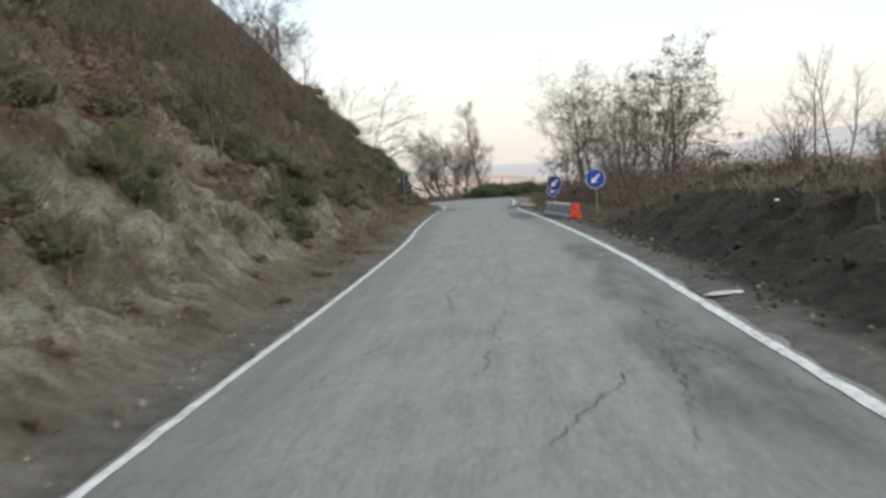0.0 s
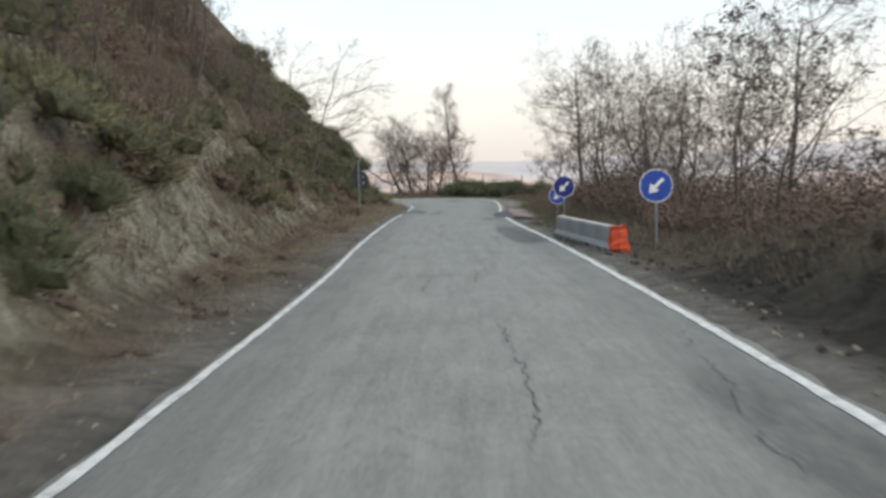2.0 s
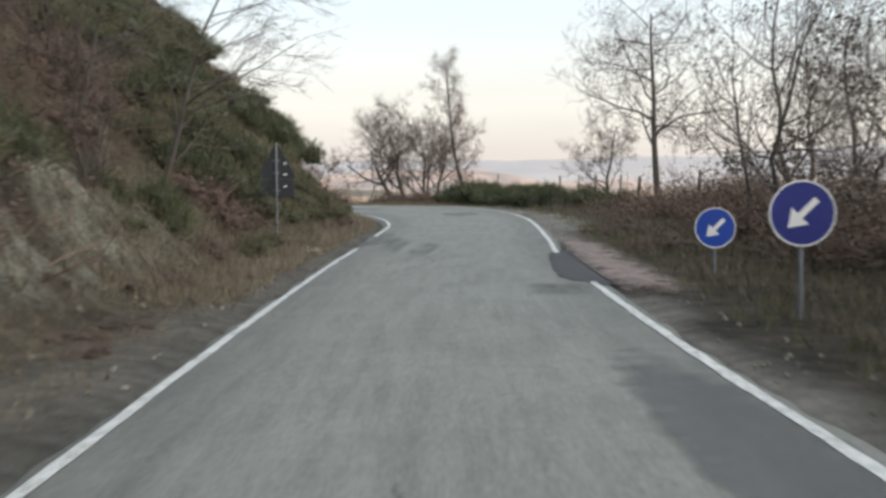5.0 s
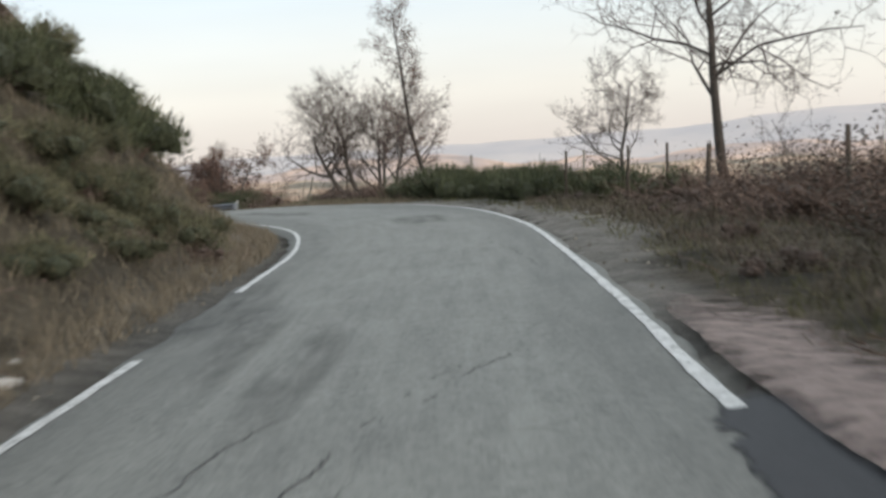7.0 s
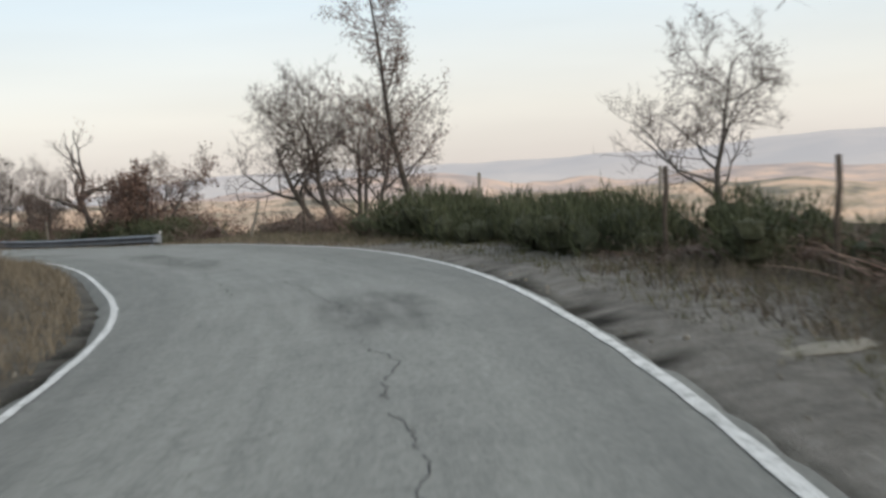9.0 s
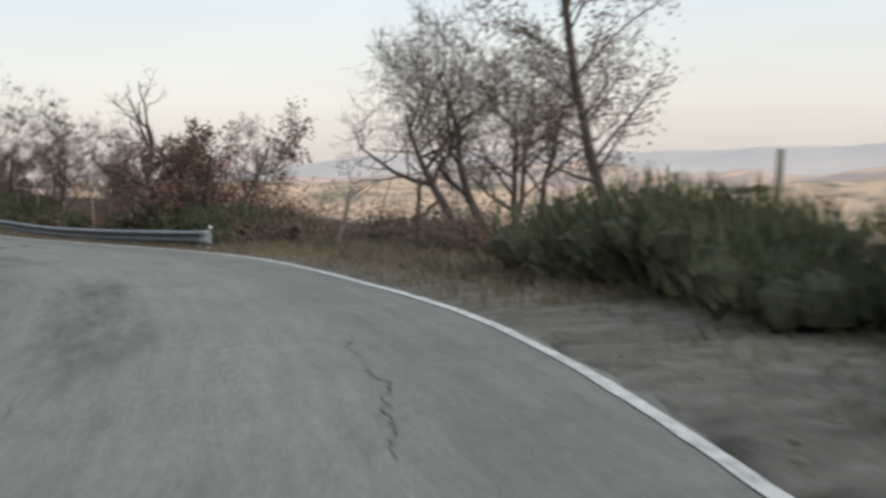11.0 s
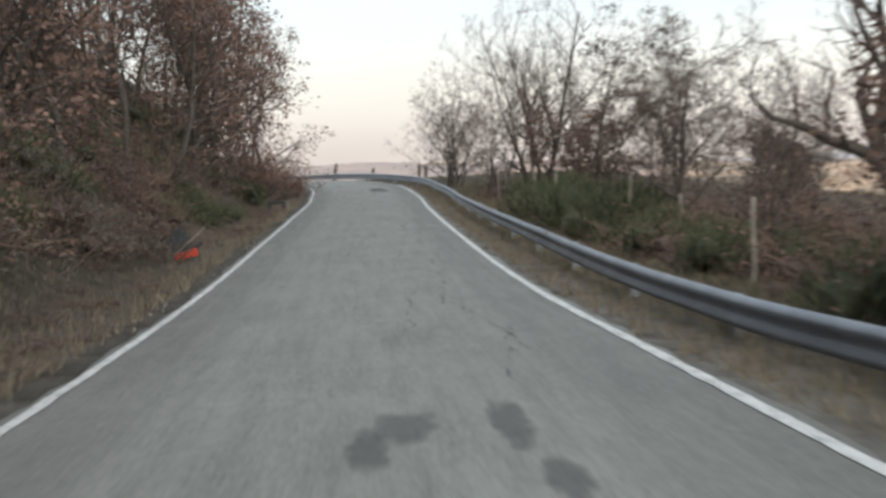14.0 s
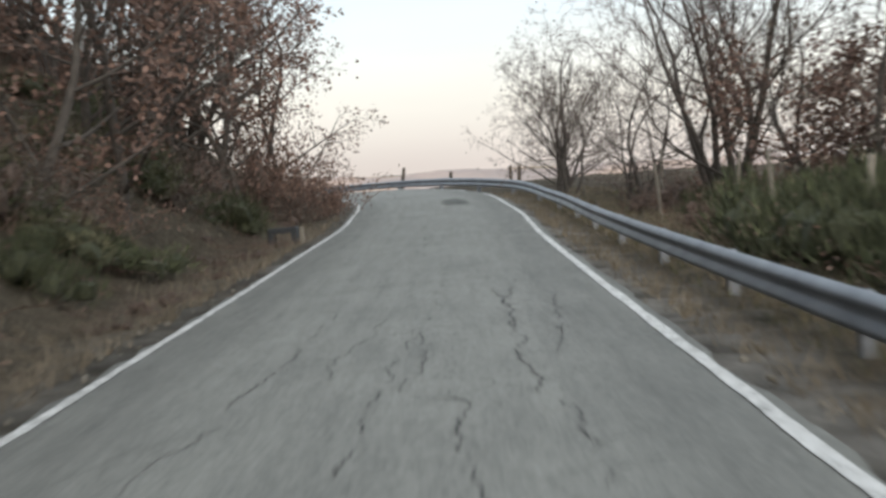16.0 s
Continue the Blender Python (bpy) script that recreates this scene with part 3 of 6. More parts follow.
def outline_patch(name, s, off, long, wide, material, seed, lift, lobes=28, label=""):
    """A thin patch with an uneven outline on the road, thinning out to its rim."""
    x, y, z, _ = road_at(s, off)
    verts, faces, rim = [(x, y, z + lift + camber(s, off))], [], [1.0]
    for ring, weight in ((0.5, 0.95), (0.8, 0.6), (1.08, 0.0)):
        for k in range(lobes):
            a = 2 * math.pi * k / lobes
            r = 0.75 + 0.5 * float(bumps(np.array([math.cos(a) * 1.7 + 5]), np.array([math.sin(a) * 1.7 + 5]), seed)[0])
            c, d = math.cos(a), math.sin(a)
            c, d = math.copysign(abs(c) ** 0.85, c), math.copysign(abs(d) ** 0.85, d)
            at = s + long / 2 * c * r * ring, off + wide / 2 * d * r * ring
            x, y, z, _ = road_at(*at)
            verts.append((x, y, z + lift + camber(*at)))
            rim.append(weight)
    for k in range(lobes):
        q = (k + 1) % lobes
        faces.append((0, 1 + k, 1 + q))
        for o in (1, 1 + lobes):
            faces.append((o + k, o + lobes + k, o + lobes + q, o + q))
    me = mesh_of(name, verts, faces)
    lay_uv(me)
    lay_rim(me, rim)
    return part(name, me, material, road, label)


outline_patch("repair_patch", 44.6, 1.65, 10.0, 0.9, PATCH, 1, 0.005, label="smoother darker asphalt repair")
outline_patch("repair_patch", 55.2, 1.5, 1.6, 0.9, STAIN, 2, 0.006)
outline_patch("tar_patch", 58.9, 2.12, 6.6, 1.15, TAR, 8, 0.007, label="fresh black tar patch at the road edge")
outline_patch("dirt_patch", 69.0, -1.85, 6.0, 1.2, STAIN, 3, 0.006, label="dark dirt washed over the road edge")
for s, off, long, wide, seed in ((66.4, -1.2, 5.2, 0.5, 5), (64.6, -0.5, 4.4, 0.6, 9), (8.5, 1.65, 8.0, 1.0, 11), (14.5, 1.7, 6.0, 0.8, 12), (21.0, 1.75, 7.0, 0.7, 13), (84.0, 0.6, 5.0, 1.4, 19), (100.0, -0.6, 10.0, 1.2, 21), (113.0, -0.9, 5.0, 1.0, 23)):
    outline_patch("dirt_streak", s, off, long, wide, STAIN, seed, 0.005)


def crack(s0, off0, s1, off1, seed, wide=0.017, wander=0.16):
    """A jagged crack that frays, forks sideways and breaks off in places."""
    rnd = random.Random(seed)
    ds, do = s1 - s0, off1 - off0
    length = math.hypot(ds, do)
    n = max(6, int(length / 0.08))
    verts, faces, drift, gap, last = [], [], 0.0, 0, 0
    for i in range(n + 1):
        u = i / n
        slow = (float(fractal(np.array([u * n * 0.05 + seed * 3.7]), np.array([seed * 1.3]), seed, 2)[0]) - 0.5) * 2 * wander
        drift = drift * 0.6 + rnd.uniform(-0.035, 0.035)
        j = slow + drift
        s, off = s0 + ds * u - do / length * j, off0 + do * u + ds / length * j
        h = wide * rnd.uniform(0.15, 1.0) * min(1, 6 * u + 0.1, 6 * (1 - u) + 0.1) / 2 + 0.0015
        for q in (-h, h):
            x, y, z, _ = road_at(s - do / length * q, off + ds / length * q)
            verts.append((x, y, z + camber(s, off) + 0.004))
        gap = gap - 1 if gap else (rnd.randint(2, 7) if rnd.random() < 0.07 else 0)
        end = len(verts)
        if i and not gap:
            faces.append((last, last + 1, end - 1, end - 2))
        last = end - 2
        if rnd.random() < 0.06 and not gap:
            side, q = rnd.choice((-1, 1)), len(verts)
            for k in range(4):
                ss, oo = s + k * 0.07 + rnd.uniform(-0.03, 0.03), off + side * k * 0.10
                for e in (-0.006, 0.006):
                    x, y, z, _ = road_at(ss + e * (1 - k / 4), oo)
                    verts.append((x, y, z + camber(ss, oo) + 0.004))
                if k:
                    o = q + 2 * k - 2
                    faces.append((o, o + 1, o + 3, o + 2))
    return part("crack", mesh_of("crack", verts, faces), CRACK, road)


CRACKS = [(121, 0.9, 124.5, 1.35, 81), (122.5, 1.3, 127, 1.1, 82), (124, 0.4, 129, 0.75, 83), (31, -0.5, 36, -0.3, 84), (14, -0.3, 18, -0.55, 85), (40, 0.9, 44.5, 1.1, 86), (6, 1.2, 12, 1.7, 61), (7, 1.9, 13, 1.5, 62), (8, 1.4, 9, 2.0, 63), (10, 1.1, 11, 2.0, 64), (13, 1.3, 17, 1.8, 65), (21, 1.5, 27, 1.9, 66), (6.5, 0.4, 9, 1.0, 67), (9.5, -1.4, 12, -0.9, 68), (70, 1.6, 76, 1.2, 69), (72, 0.2, 75, 1.5, 70), (9, 0.0, 14, 0.2, 1), (16, -0.6, 16.5, 1.6, 2), (17, 0.1, 21, 0.0, 3), (22, 0.4, 28, 0.3, 4), (31, 0.2, 38, 0.4, 5), (36, 1.6, 41, 1.9, 6),
          (58, -0.9, 64, 0.6, 7), (60, -0.6, 61.2, 0.1, 8), (62.4, 0.2, 64.4, 1.0, 9), (59, -1.2, 63, -0.4, 10), (44, -0.2, 46, -0.1, 11), (76, 0.6, 82, 0.4, 12),
          (88, -1.0, 95, -0.8, 13), (92, 1.2, 97, 1.4, 14), (108, 0.3, 113, 0.6, 15), (133, 0.8, 139, 0.5, 16), (136, 1.2, 145, 0.9, 17), (134, -0.2, 142, 0.2, 18), (139, 0.2, 147, 0.5, 19), (129, 1.5, 131.5, 1.1, 41), (130.5, 1.2, 135, 1.3, 42), (132, 0.5, 136, 0.7, 43), (140, 1.3, 144, 1.5, 44), (126, 0.9, 130, 1.2, 45), (139.5, -0.4, 143, -0.1, 46), (141, 0.9, 146, 1.2, 47), (19.5, -1.2, 20.2, 1.8, 48), (12.5, 0.2, 13.0, 1.9, 49), (18.2, -1.4, 19.0, -0.6, 50), (84, 0.2, 90, -0.1, 51), (99, -1.3, 104, -1.0, 52), (137, -0.9, 144, -0.6, 20), (150, 0.1, 160, -0.1, 21)]
for c in CRACKS:
    crack(*c)
for s, off, long, wide, seed in ((*spot(-10.29, 116.87), 0.9, 0.42, 31), (*spot(-10.15, 116.3), 1.0, 0.22, 38), (*spot(-9.81, 117.19), 1.5, 0.25, 32), (*spot(-8.94, 116.1), 0.9, 0.22, 39), (168, 0.8, 3.0, 0.8, 37)):
    outline_patch("dark_stain", s, off, long, wide, SPILL, seed, 0.0055)

# ---------------------------------------------------------------- distance
def ridge(name, label, a0, a1, far, base, tall, low, swing, seed, material, lumps=0.10, rise=0.0):
    """A range of hills in an arc round the place, far enough away not to shift."""
    n, m = 300, 9
    verts, faces = [], []
    for i in range(n):
        a = radians(a0 + (a1 - a0) * i / (n - 1))
        w = float(fractal(np.array([i * lumps + seed * 7.0]), np.array([seed * 3.1]), seed, 5)[0])
        side = float(step(-24, 2, math.degrees(a)))
        peak = (tall + rise * float(step(6, 24, math.degrees(a)))) * side + low * (1 - side) + swing * (0.5 + 1.9 * side) * (w - 0.5)
        for k in range(m):
            u = k / (m - 1)
            v = float(fractal(np.array([i * lumps * 2.2 + 3.0]), np.array([k * 0.7 + seed]), seed + 5, 3)[0]) - 0.5
            r = far * (1 + 0.30 * u + 0.10 * v)
            x, y = math.sin(a) * r, 70 + math.cos(a) * r
            verts.append((x, y, base + (peak - base) * math.sin(u * math.pi / 2) - x * 0.044 + v * swing * 0.9 * (1 - u)))
        if i:
            q = (i - 1) * m
            faces += [(q + k, q + m + k, q + m + k + 1, q + k + 1) for k in range(m - 1)]
    return tagged(part(name, mesh_of(name, verts, faces, True), material), label, "hills", kind="structure")


def hill_material(name, dark, mid, light, scale, wood=None):
    m, n, l, b = shader(name)
    pos = n.new("ShaderNodeTexCoord").outputs["Object"]
    stretch = n.new("ShaderNodeMapping")
    stretch.inputs["Scale"].default_value = (1, 1, 2.5)
    l.new(pos, stretch.inputs[0])
    t = noise_node(n, l, scale, 6, 0.6, stretch.outputs[0])
    r = ramp_node(n, [(0.40, dark), (0.52, mid), (0.62, light)] if wood is None else [(0.38, wood), (0.45, dark), (0.50, mid), (0.57, light)])
    l.new(t.outputs["Fac"], r.inputs[0])
    l.new(r.outputs[0], b.inputs["Base Color"])
    b.inputs["Roughness"].default_value = 1.0
    b.inputs["Specular IOR Level"].default_value = 0.0
    return m


# distance haze and evening glow are put into these base colours, range by range
NEAR_HILL = hill_material("sunset_tinted_fields", (0.36, 0.295, 0.22), (0.46, 0.36, 0.285), (0.60, 0.435, 0.32), 0.022, (0.21, 0.19, 0.16))
MID_HILL = hill_material("haze_tinted_fields", (0.40, 0.34, 0.32), (0.52, 0.41, 0.36), (0.66, 0.49, 0.39), 0.010)
FAR_HILL = hill_material("haze_tinted_range", (0.50, 0.47, 0.47), (0.535, 0.495, 0.485), (0.57, 0.52, 0.50), 0.003)
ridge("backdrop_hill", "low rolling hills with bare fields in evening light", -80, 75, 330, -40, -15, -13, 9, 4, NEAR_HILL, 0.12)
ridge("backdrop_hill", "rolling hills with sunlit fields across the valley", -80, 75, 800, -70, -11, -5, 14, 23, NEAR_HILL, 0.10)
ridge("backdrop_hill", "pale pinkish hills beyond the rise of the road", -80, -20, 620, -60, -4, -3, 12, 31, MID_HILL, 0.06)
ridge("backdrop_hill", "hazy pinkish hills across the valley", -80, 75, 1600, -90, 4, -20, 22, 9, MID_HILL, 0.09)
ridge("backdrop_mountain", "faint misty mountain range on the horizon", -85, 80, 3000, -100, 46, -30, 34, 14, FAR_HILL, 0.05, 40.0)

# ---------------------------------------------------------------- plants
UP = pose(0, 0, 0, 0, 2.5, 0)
DICE = random.Random(11)


def tube(store, pts, radii, sides):
    """A tapered tube along points, ending in a tip."""
    verts, faces = store
    base = len(verts)
    last = len(pts) - 1
    for i, p in enumerate(pts):
        d = (pts[min(i + 1, last)] - pts[max(i - 1, 0)]).normalized()
        a = d.cross(Vector((0.31, 0.17, 0.93)))
        if a.length < 1e-3:
            a = d.cross(Vector((1, 0, 0)))
        a.normalize()
        b = d.cross(a)
        for k in range(sides):
            q = 2 * math.pi * k / sides
            verts.append(p + (a * math.cos(q) + b * math.sin(q)) * radii[i])
        if i:
            o = base + (i - 1) * sides
            faces += [(o + k, o + (k + 1) % sides, o + sides + (k + 1) % sides, o + sides + k) for k in range(sides)]


def ribbon(store, pts, wide, rnd):
    """A thin flat twig along points, narrowing to a tip."""
    verts, faces = store
    way = pts[-1] - pts[0]
    side = way.cross(Vector((rnd.gauss(0, 1), rnd.gauss(0, 1), rnd.gauss(0, 1))))
    side = side.normalized() * wide / 2 if side.length > 1e-5 else Vector((wide / 2, 0, 0))
    n, last = len(verts), len(pts) - 1
    for i, p in enumerate(pts[:-1]):
        k = 1 - 0.6 * i / last
        verts += [p - side * k, p + side * k]
        if i:
            q = n + 2 * i - 2
            faces.append((q, q + 1, q + 3, q + 2))
    q = len(verts)
    verts.append(pts[-1])
    faces.append((q - 2, q - 1, q))


def blade(store, root, way, length, wide, rnd):
    """A flat pointed blade."""
    verts, faces = store
    side = way.cross(Vector((rnd.uniform(-1, 1), rnd.uniform(-1, 1), 0.3)))
    if side.length < 1e-4:
        side = Vector((1, 0, 0))
    side = side.normalized() * wide / 2
    n = len(verts)
    verts += [root - side, root + side, root + way * length]
    faces.append((n, n + 1, n + 2))


def leaf(store, at, size, rnd):
    """A small lobed leaf, bent along its middle."""
    verts, faces = store
    a = Vector((rnd.gauss(0, 1), rnd.gauss(0, 1), rnd.gauss(0, 0.7))).normalized()
    b = a.cross(Vector((rnd.gauss(0, 1), rnd.gauss(0, 1), rnd.gauss(0, 1)))).normalized()
    n = len(verts)
    verts += [at, at + a * size * 0.5 + b * size * 0.3, at + a * size, at + a * size * 0.5 - b * size * 0.3]
    faces += [(n, n + 1, n + 2), (n, n + 2, n + 3)]


def grow_tree(seed, tall, girth, stems=1, spread=0.9, reach=0.6, kids=(9, 7, 6, 4), clear=0.25, leaves=0, leaf_size=0.09, rise=0.10, clump=0, lean=(0, 0), wiggle=0.22, thin=0.5, pull=(0, 0, 0), fine=0.009, trunk_wiggle=None):
    """Meshes of a tree: trunk with main limbs, crown of twigs, and dry leaves if it has kept them."""
    rnd = random.Random(seed)
    wood, twigs, foliage, tips = ([], []), ([], []), ([], []), []

    def limb(p, d, length, r, level):
        steps = (7, 5, 3, 2, 2)[level]
        bend = wiggle if level or trunk_wiggle is None else trunk_wiggle
        pts, radii = [p.copy()], [r]
        for i in range(steps):
            d = (d + Vector((rnd.gauss(0, bend), rnd.gauss(0, bend), rnd.gauss(0, bend * 0.7) + rise))).normalized()
            p = p + d * (length / steps)
            pts.append(p.copy())
            radii.append(max(fine * 0.4, r * (1 - 0.8 * (i + 1) / steps)))
        if level < 3:
            tube(wood if level < 2 else twigs, pts, radii, (8 if girth > 0.05 else 5, 4, 3)[level])
        else:
            ribbon(twigs, pts if level < len(kids) else [pts[0], pts[-1]], max(fine, radii[0] * 2.2), rnd)
        if level >= len(kids):
            tips.append(pts[-1])
            return
        for k in range(kids[level]):
            u = clear + (1 - clear) * (k + rnd.random()) / kids[level] if level == 0 else 0.2 + 0.8 * (k + rnd.random()) / kids[level]
            f = min(u, 0.999) * steps
            i = int(f)
            q = pts[i].lerp(pts[i + 1], f - i)
            axis = (pts[i + 1] - pts[i]).normalized()
            around = axis.cross(Vector((rnd.gauss(0, 1), rnd.gauss(0, 1), rnd.gauss(0, 1)))).normalized()
            out = (axis * (1 - 0.55 * spread) + around * spread + Vector(pull)).normalized()
            long = length * reach * (1.15 - 0.55 * u) * rnd.uniform(0.75, 1.2)
            limb(q, out, long, max(0.004, radii[i] * (0.55 if level else thin)), level + 1)

    for k in range(stems):
        a = 2 * math.pi * (k + rnd.random() * 0.6) / stems
        tilt = 0.0 if stems == 1 else rnd.uniform(0.15, 0.5)
        d = Vector((math.cos(a) * tilt + lean[0], math.sin(a) * tilt + lean[1], 1)).normalized()
        p = Vector((math.cos(a), math.sin(a), 0)) * (0 if stems == 1 else girth * 1.6) - Vector((0, 0, 0.35))
        limb(p, d, tall * (1 if k == 0 else rnd.uniform(0.75, 1)), girth * (1 if k == 0 else rnd.uniform(0.6, 0.9)), 0)
    for k in range(leaves):
        t = rnd.choice(tips)
        leaf(foliage, t + Vector((rnd.gauss(0, 0.12), rnd.gauss(0, 0.12), rnd.gauss(0, 0.12))), leaf_size * rnd.uniform(0.6, 1.3), rnd)
    for k in range(clump):
        t = rnd.choice(tips)
        for j in range(22):
            leaf(foliage, t + Vector((rnd.gauss(0, 0.10), rnd.gauss(0, 0.10), rnd.gauss(-0.06, 0.07))), leaf_size * rnd.uniform(0.7, 1.4), rnd)
    return [mesh_of(n, *s, smooth=n == "trunk") if s[0] else None for n, s in (("trunk", wood), ("crown", twigs), ("foliage", foliage))]


def tree(meshes, twig, leafy, x, y, turn, scale, label, group="", sink=0.0, name="bare_tree", z=None):
    at = height(x, y) if z is None else z
    ob = thing(name, pose(x, y, at - sink) @ UP @ pose(0, 0, 0, 0, 0, turn) @ Matrix.Scale(scale, 4), label, "tree", group)
    for n, me, mat in zip(("trunk", "crown", "foliage"), meshes, (BARK, twig, leafy)):
        if me is not None:
            piece = part(n, me, mat, ob)
            if n != "trunk":
                tagged(piece, kind="stuff")
    return ob


LEANING = grow_tree(14, 5.2, 0.19, 1, 1.05, 0.72, (9, 8, 7, 5), 0.42, rise=0.10, wiggle=0.27, lean=(-0.55, 0), fine=0.017, trunk_wiggle=0.12, thin=0.62)
OAK = grow_tree(1, 5.9, 0.17, 4, 0.85, 0.60, (8, 8, 7, 5), 0.40, rise=0.13, wiggle=0.25, fine=0.017, trunk_wiggle=0.14, thin=0.6)
LONE = grow_tree(17, 6.4, 0.12, 1, 1.05, 0.56, (17, 8, 7, 5), 0.32, rise=0.09, wiggle=0.3, lean=(-0.24, 0), fine=0.011, trunk_wiggle=0.05)
SMALL = grow_tree(3, 4.3, 0.095, 1, 0.95, 0.58, (13, 8, 7, 5), 0.24, rise=0.12, wiggle=0.2, fine=0.014, trunk_wiggle=0.08)
SPIRE = grow_tree(4, 8.0, 0.105, 1, 0.85, 0.25, (40, 8, 6, 4), 0.20, leaves=7000, leaf_size=0.065, rise=0.09, wiggle=0.14, lean=(-0.42, 0), thin=0.3, fine=0.012, trunk_wiggle=0.06)
PODS = grow_tree(5, 5.2, 0.075, 2, 0.9, 0.58, (9, 6, 5, 3), 0.25, clump=75, leaf_size=0.095, rise=0.11, wiggle=0.2, fine=0.012)
THIN = grow_tree(6, 5.2, 0.07, 2, 0.85, 0.52, (10, 6, 5, 3), 0.25, leaves=700, leaf_size=0.07, rise=0.12, wiggle=0.19, fine=0.012)
PALE = grow_tree(7, 4.6, 0.06, 1, 0.9, 0.55, (14, 6, 5, 3), 0.15, rise=0.02, wiggle=0.12, lean=(0.12, 0), pull=(0.75, 0, 0.1))
BROWN = grow_tree(8, 4.6, 0.10, 4, 0.95, 0.52, (8, 6, 5, 3), 0.06, leaves=9500, leaf_size=0.125, rise=0.06, wiggle=0.2)
WOODS = [grow_tree(20 + k, 6.4 + k * 0.5, 0.10, 1, 0.85, 0.42, (13, 5, 5, 2), 0.06, leaves=2000, leaf_size=0.118, rise=0.10, wiggle=0.15, fine=0.012) for k in range(3)]
SLIM = grow_tree(30, 7.4, 0.085, 1, 0.7, 0.34, (13, 6, 5, 3), 0.4, leaves=250, leaf_size=0.07, rise=0.14, wiggle=0.10)
STUBBY = grow_tree(9, 3.7, 0.17, 1, 0.8, 0.62, (7, 4, 3, 2), 0.35, rise=0.22, wiggle=0.36, thin=0.8, fine=0.014)
MANY = grow_tree(13, 6.6, 0.10, 6, 0.7, 0.48, (9, 7, 6, 3), 0.2, rise=0.14, wiggle=0.17, fine=0.012)
THICKET = grow_tree(12, 3.4, 0.04, 5, 0.9, 0.5, (6, 5, 4), 0.08, leaves=60, leaf_size=0.06, rise=0.10, wiggle=0.2)
BUSHY = grow_tree(10, 3.6, 0.055, 5, 0.9, 0.55, (7, 5, 5, 3), 0.1, leaves=700, leaf_size=0.06, rise=0.08, wiggle=0.2)

# round the outside of the bend
tree(LEANING, TWIG, None, 0.6, 131.5, 0, 1.2, "spreading bare oak leaning over beside the bend", sink=0.2)
tree(OAK, TWIG, None, 2.0, 131.0, 200, 1.3, "many-stemmed bare oak clump beside the bend", sink=0.3)
tree(SPIRE, TWIG, BROWN_LEAF, 4.3, 107.2, 0, 1.02, "tall conical tree with thin brown foliage", sink=0.2, name="tall_tree")
tree(SMALL, TWIG, None, 10.1, 97.5, 40, 0.9, "small bare tree behind the field fence")
tree(LONE, TWIG, None, 9.9, 84.2, 0, 1.1, "bare tree with a dark leaning trunk beside the fence")
# among the brambles behind the barrier
for x, y, k, turn, size in ((6.9, 37.0, 0, 30, 0.9), (8.6, 46.5, 0, 140, 1.05), (7.7, 61, 1, 0, 1.05), (8.4, 66, 1, 80, 0.9), (8.3, 57.5, 0, 250, 0.95), (8.9, 55, 1, 190, 0.95), (7.9, 51.5, 1, 300, 1.0), (9.6, 62.5, 1, 20, 1.0), (10.8, 70, 1, 120, 1.0), (6.8, 44.2, 1, 70, 0.62), (9.4, 50.2, 0, 10, 0.8)):
    tree((PODS, THIN)[k], TWIG, DARK_LEAF, x, y, turn, size * 0.9, ("slender bare tree with dark clusters of dry seed pods", "slender bare tree standing among brambles")[k], "trees behind the barrier")
# on the bank
for x, y, turn, size in ((-3.5, 64.1, 0, 1.05), (-4.4, 61.6, 20, 0.8), (-7.6, 56.0, -15, 0.9)):
    tree(PALE, PALE_TWIG, None, x, y, turn, size, "pale bare tree leaning out over the bank", "trees on the bank")
for k in range(70):
    s, d = DICE.uniform(22, 66), DICE.uniform(3.4, 9)
    x, y, _, _ = road_at(s, -float(np.interp(s, ALONG, WIDE)) / 2 - d)
    tree(THICKET if k % 4 else SLIM, TWIG, DARK_LEAF, x, y, DICE.uniform(0, 360), DICE.uniform(0.6, 0.95) if k % 4 else DICE.uniform(0.42, 0.6), "leafless thicket bush on the steep bank" if k % 4 else "slim bare tree on the steep bank", "thicket on the bank")
for x, y, turn, size in ((-5.0, 59.8, 30, 0.85), (-6.3, 55.5, 140, 0.8), (-6.9, 51.0, 250, 0.75)):
    tree(SMALL, TWIG, None, x, y, turn, size, "small dark bare tree on the crest of the bank", "trees on the bank")
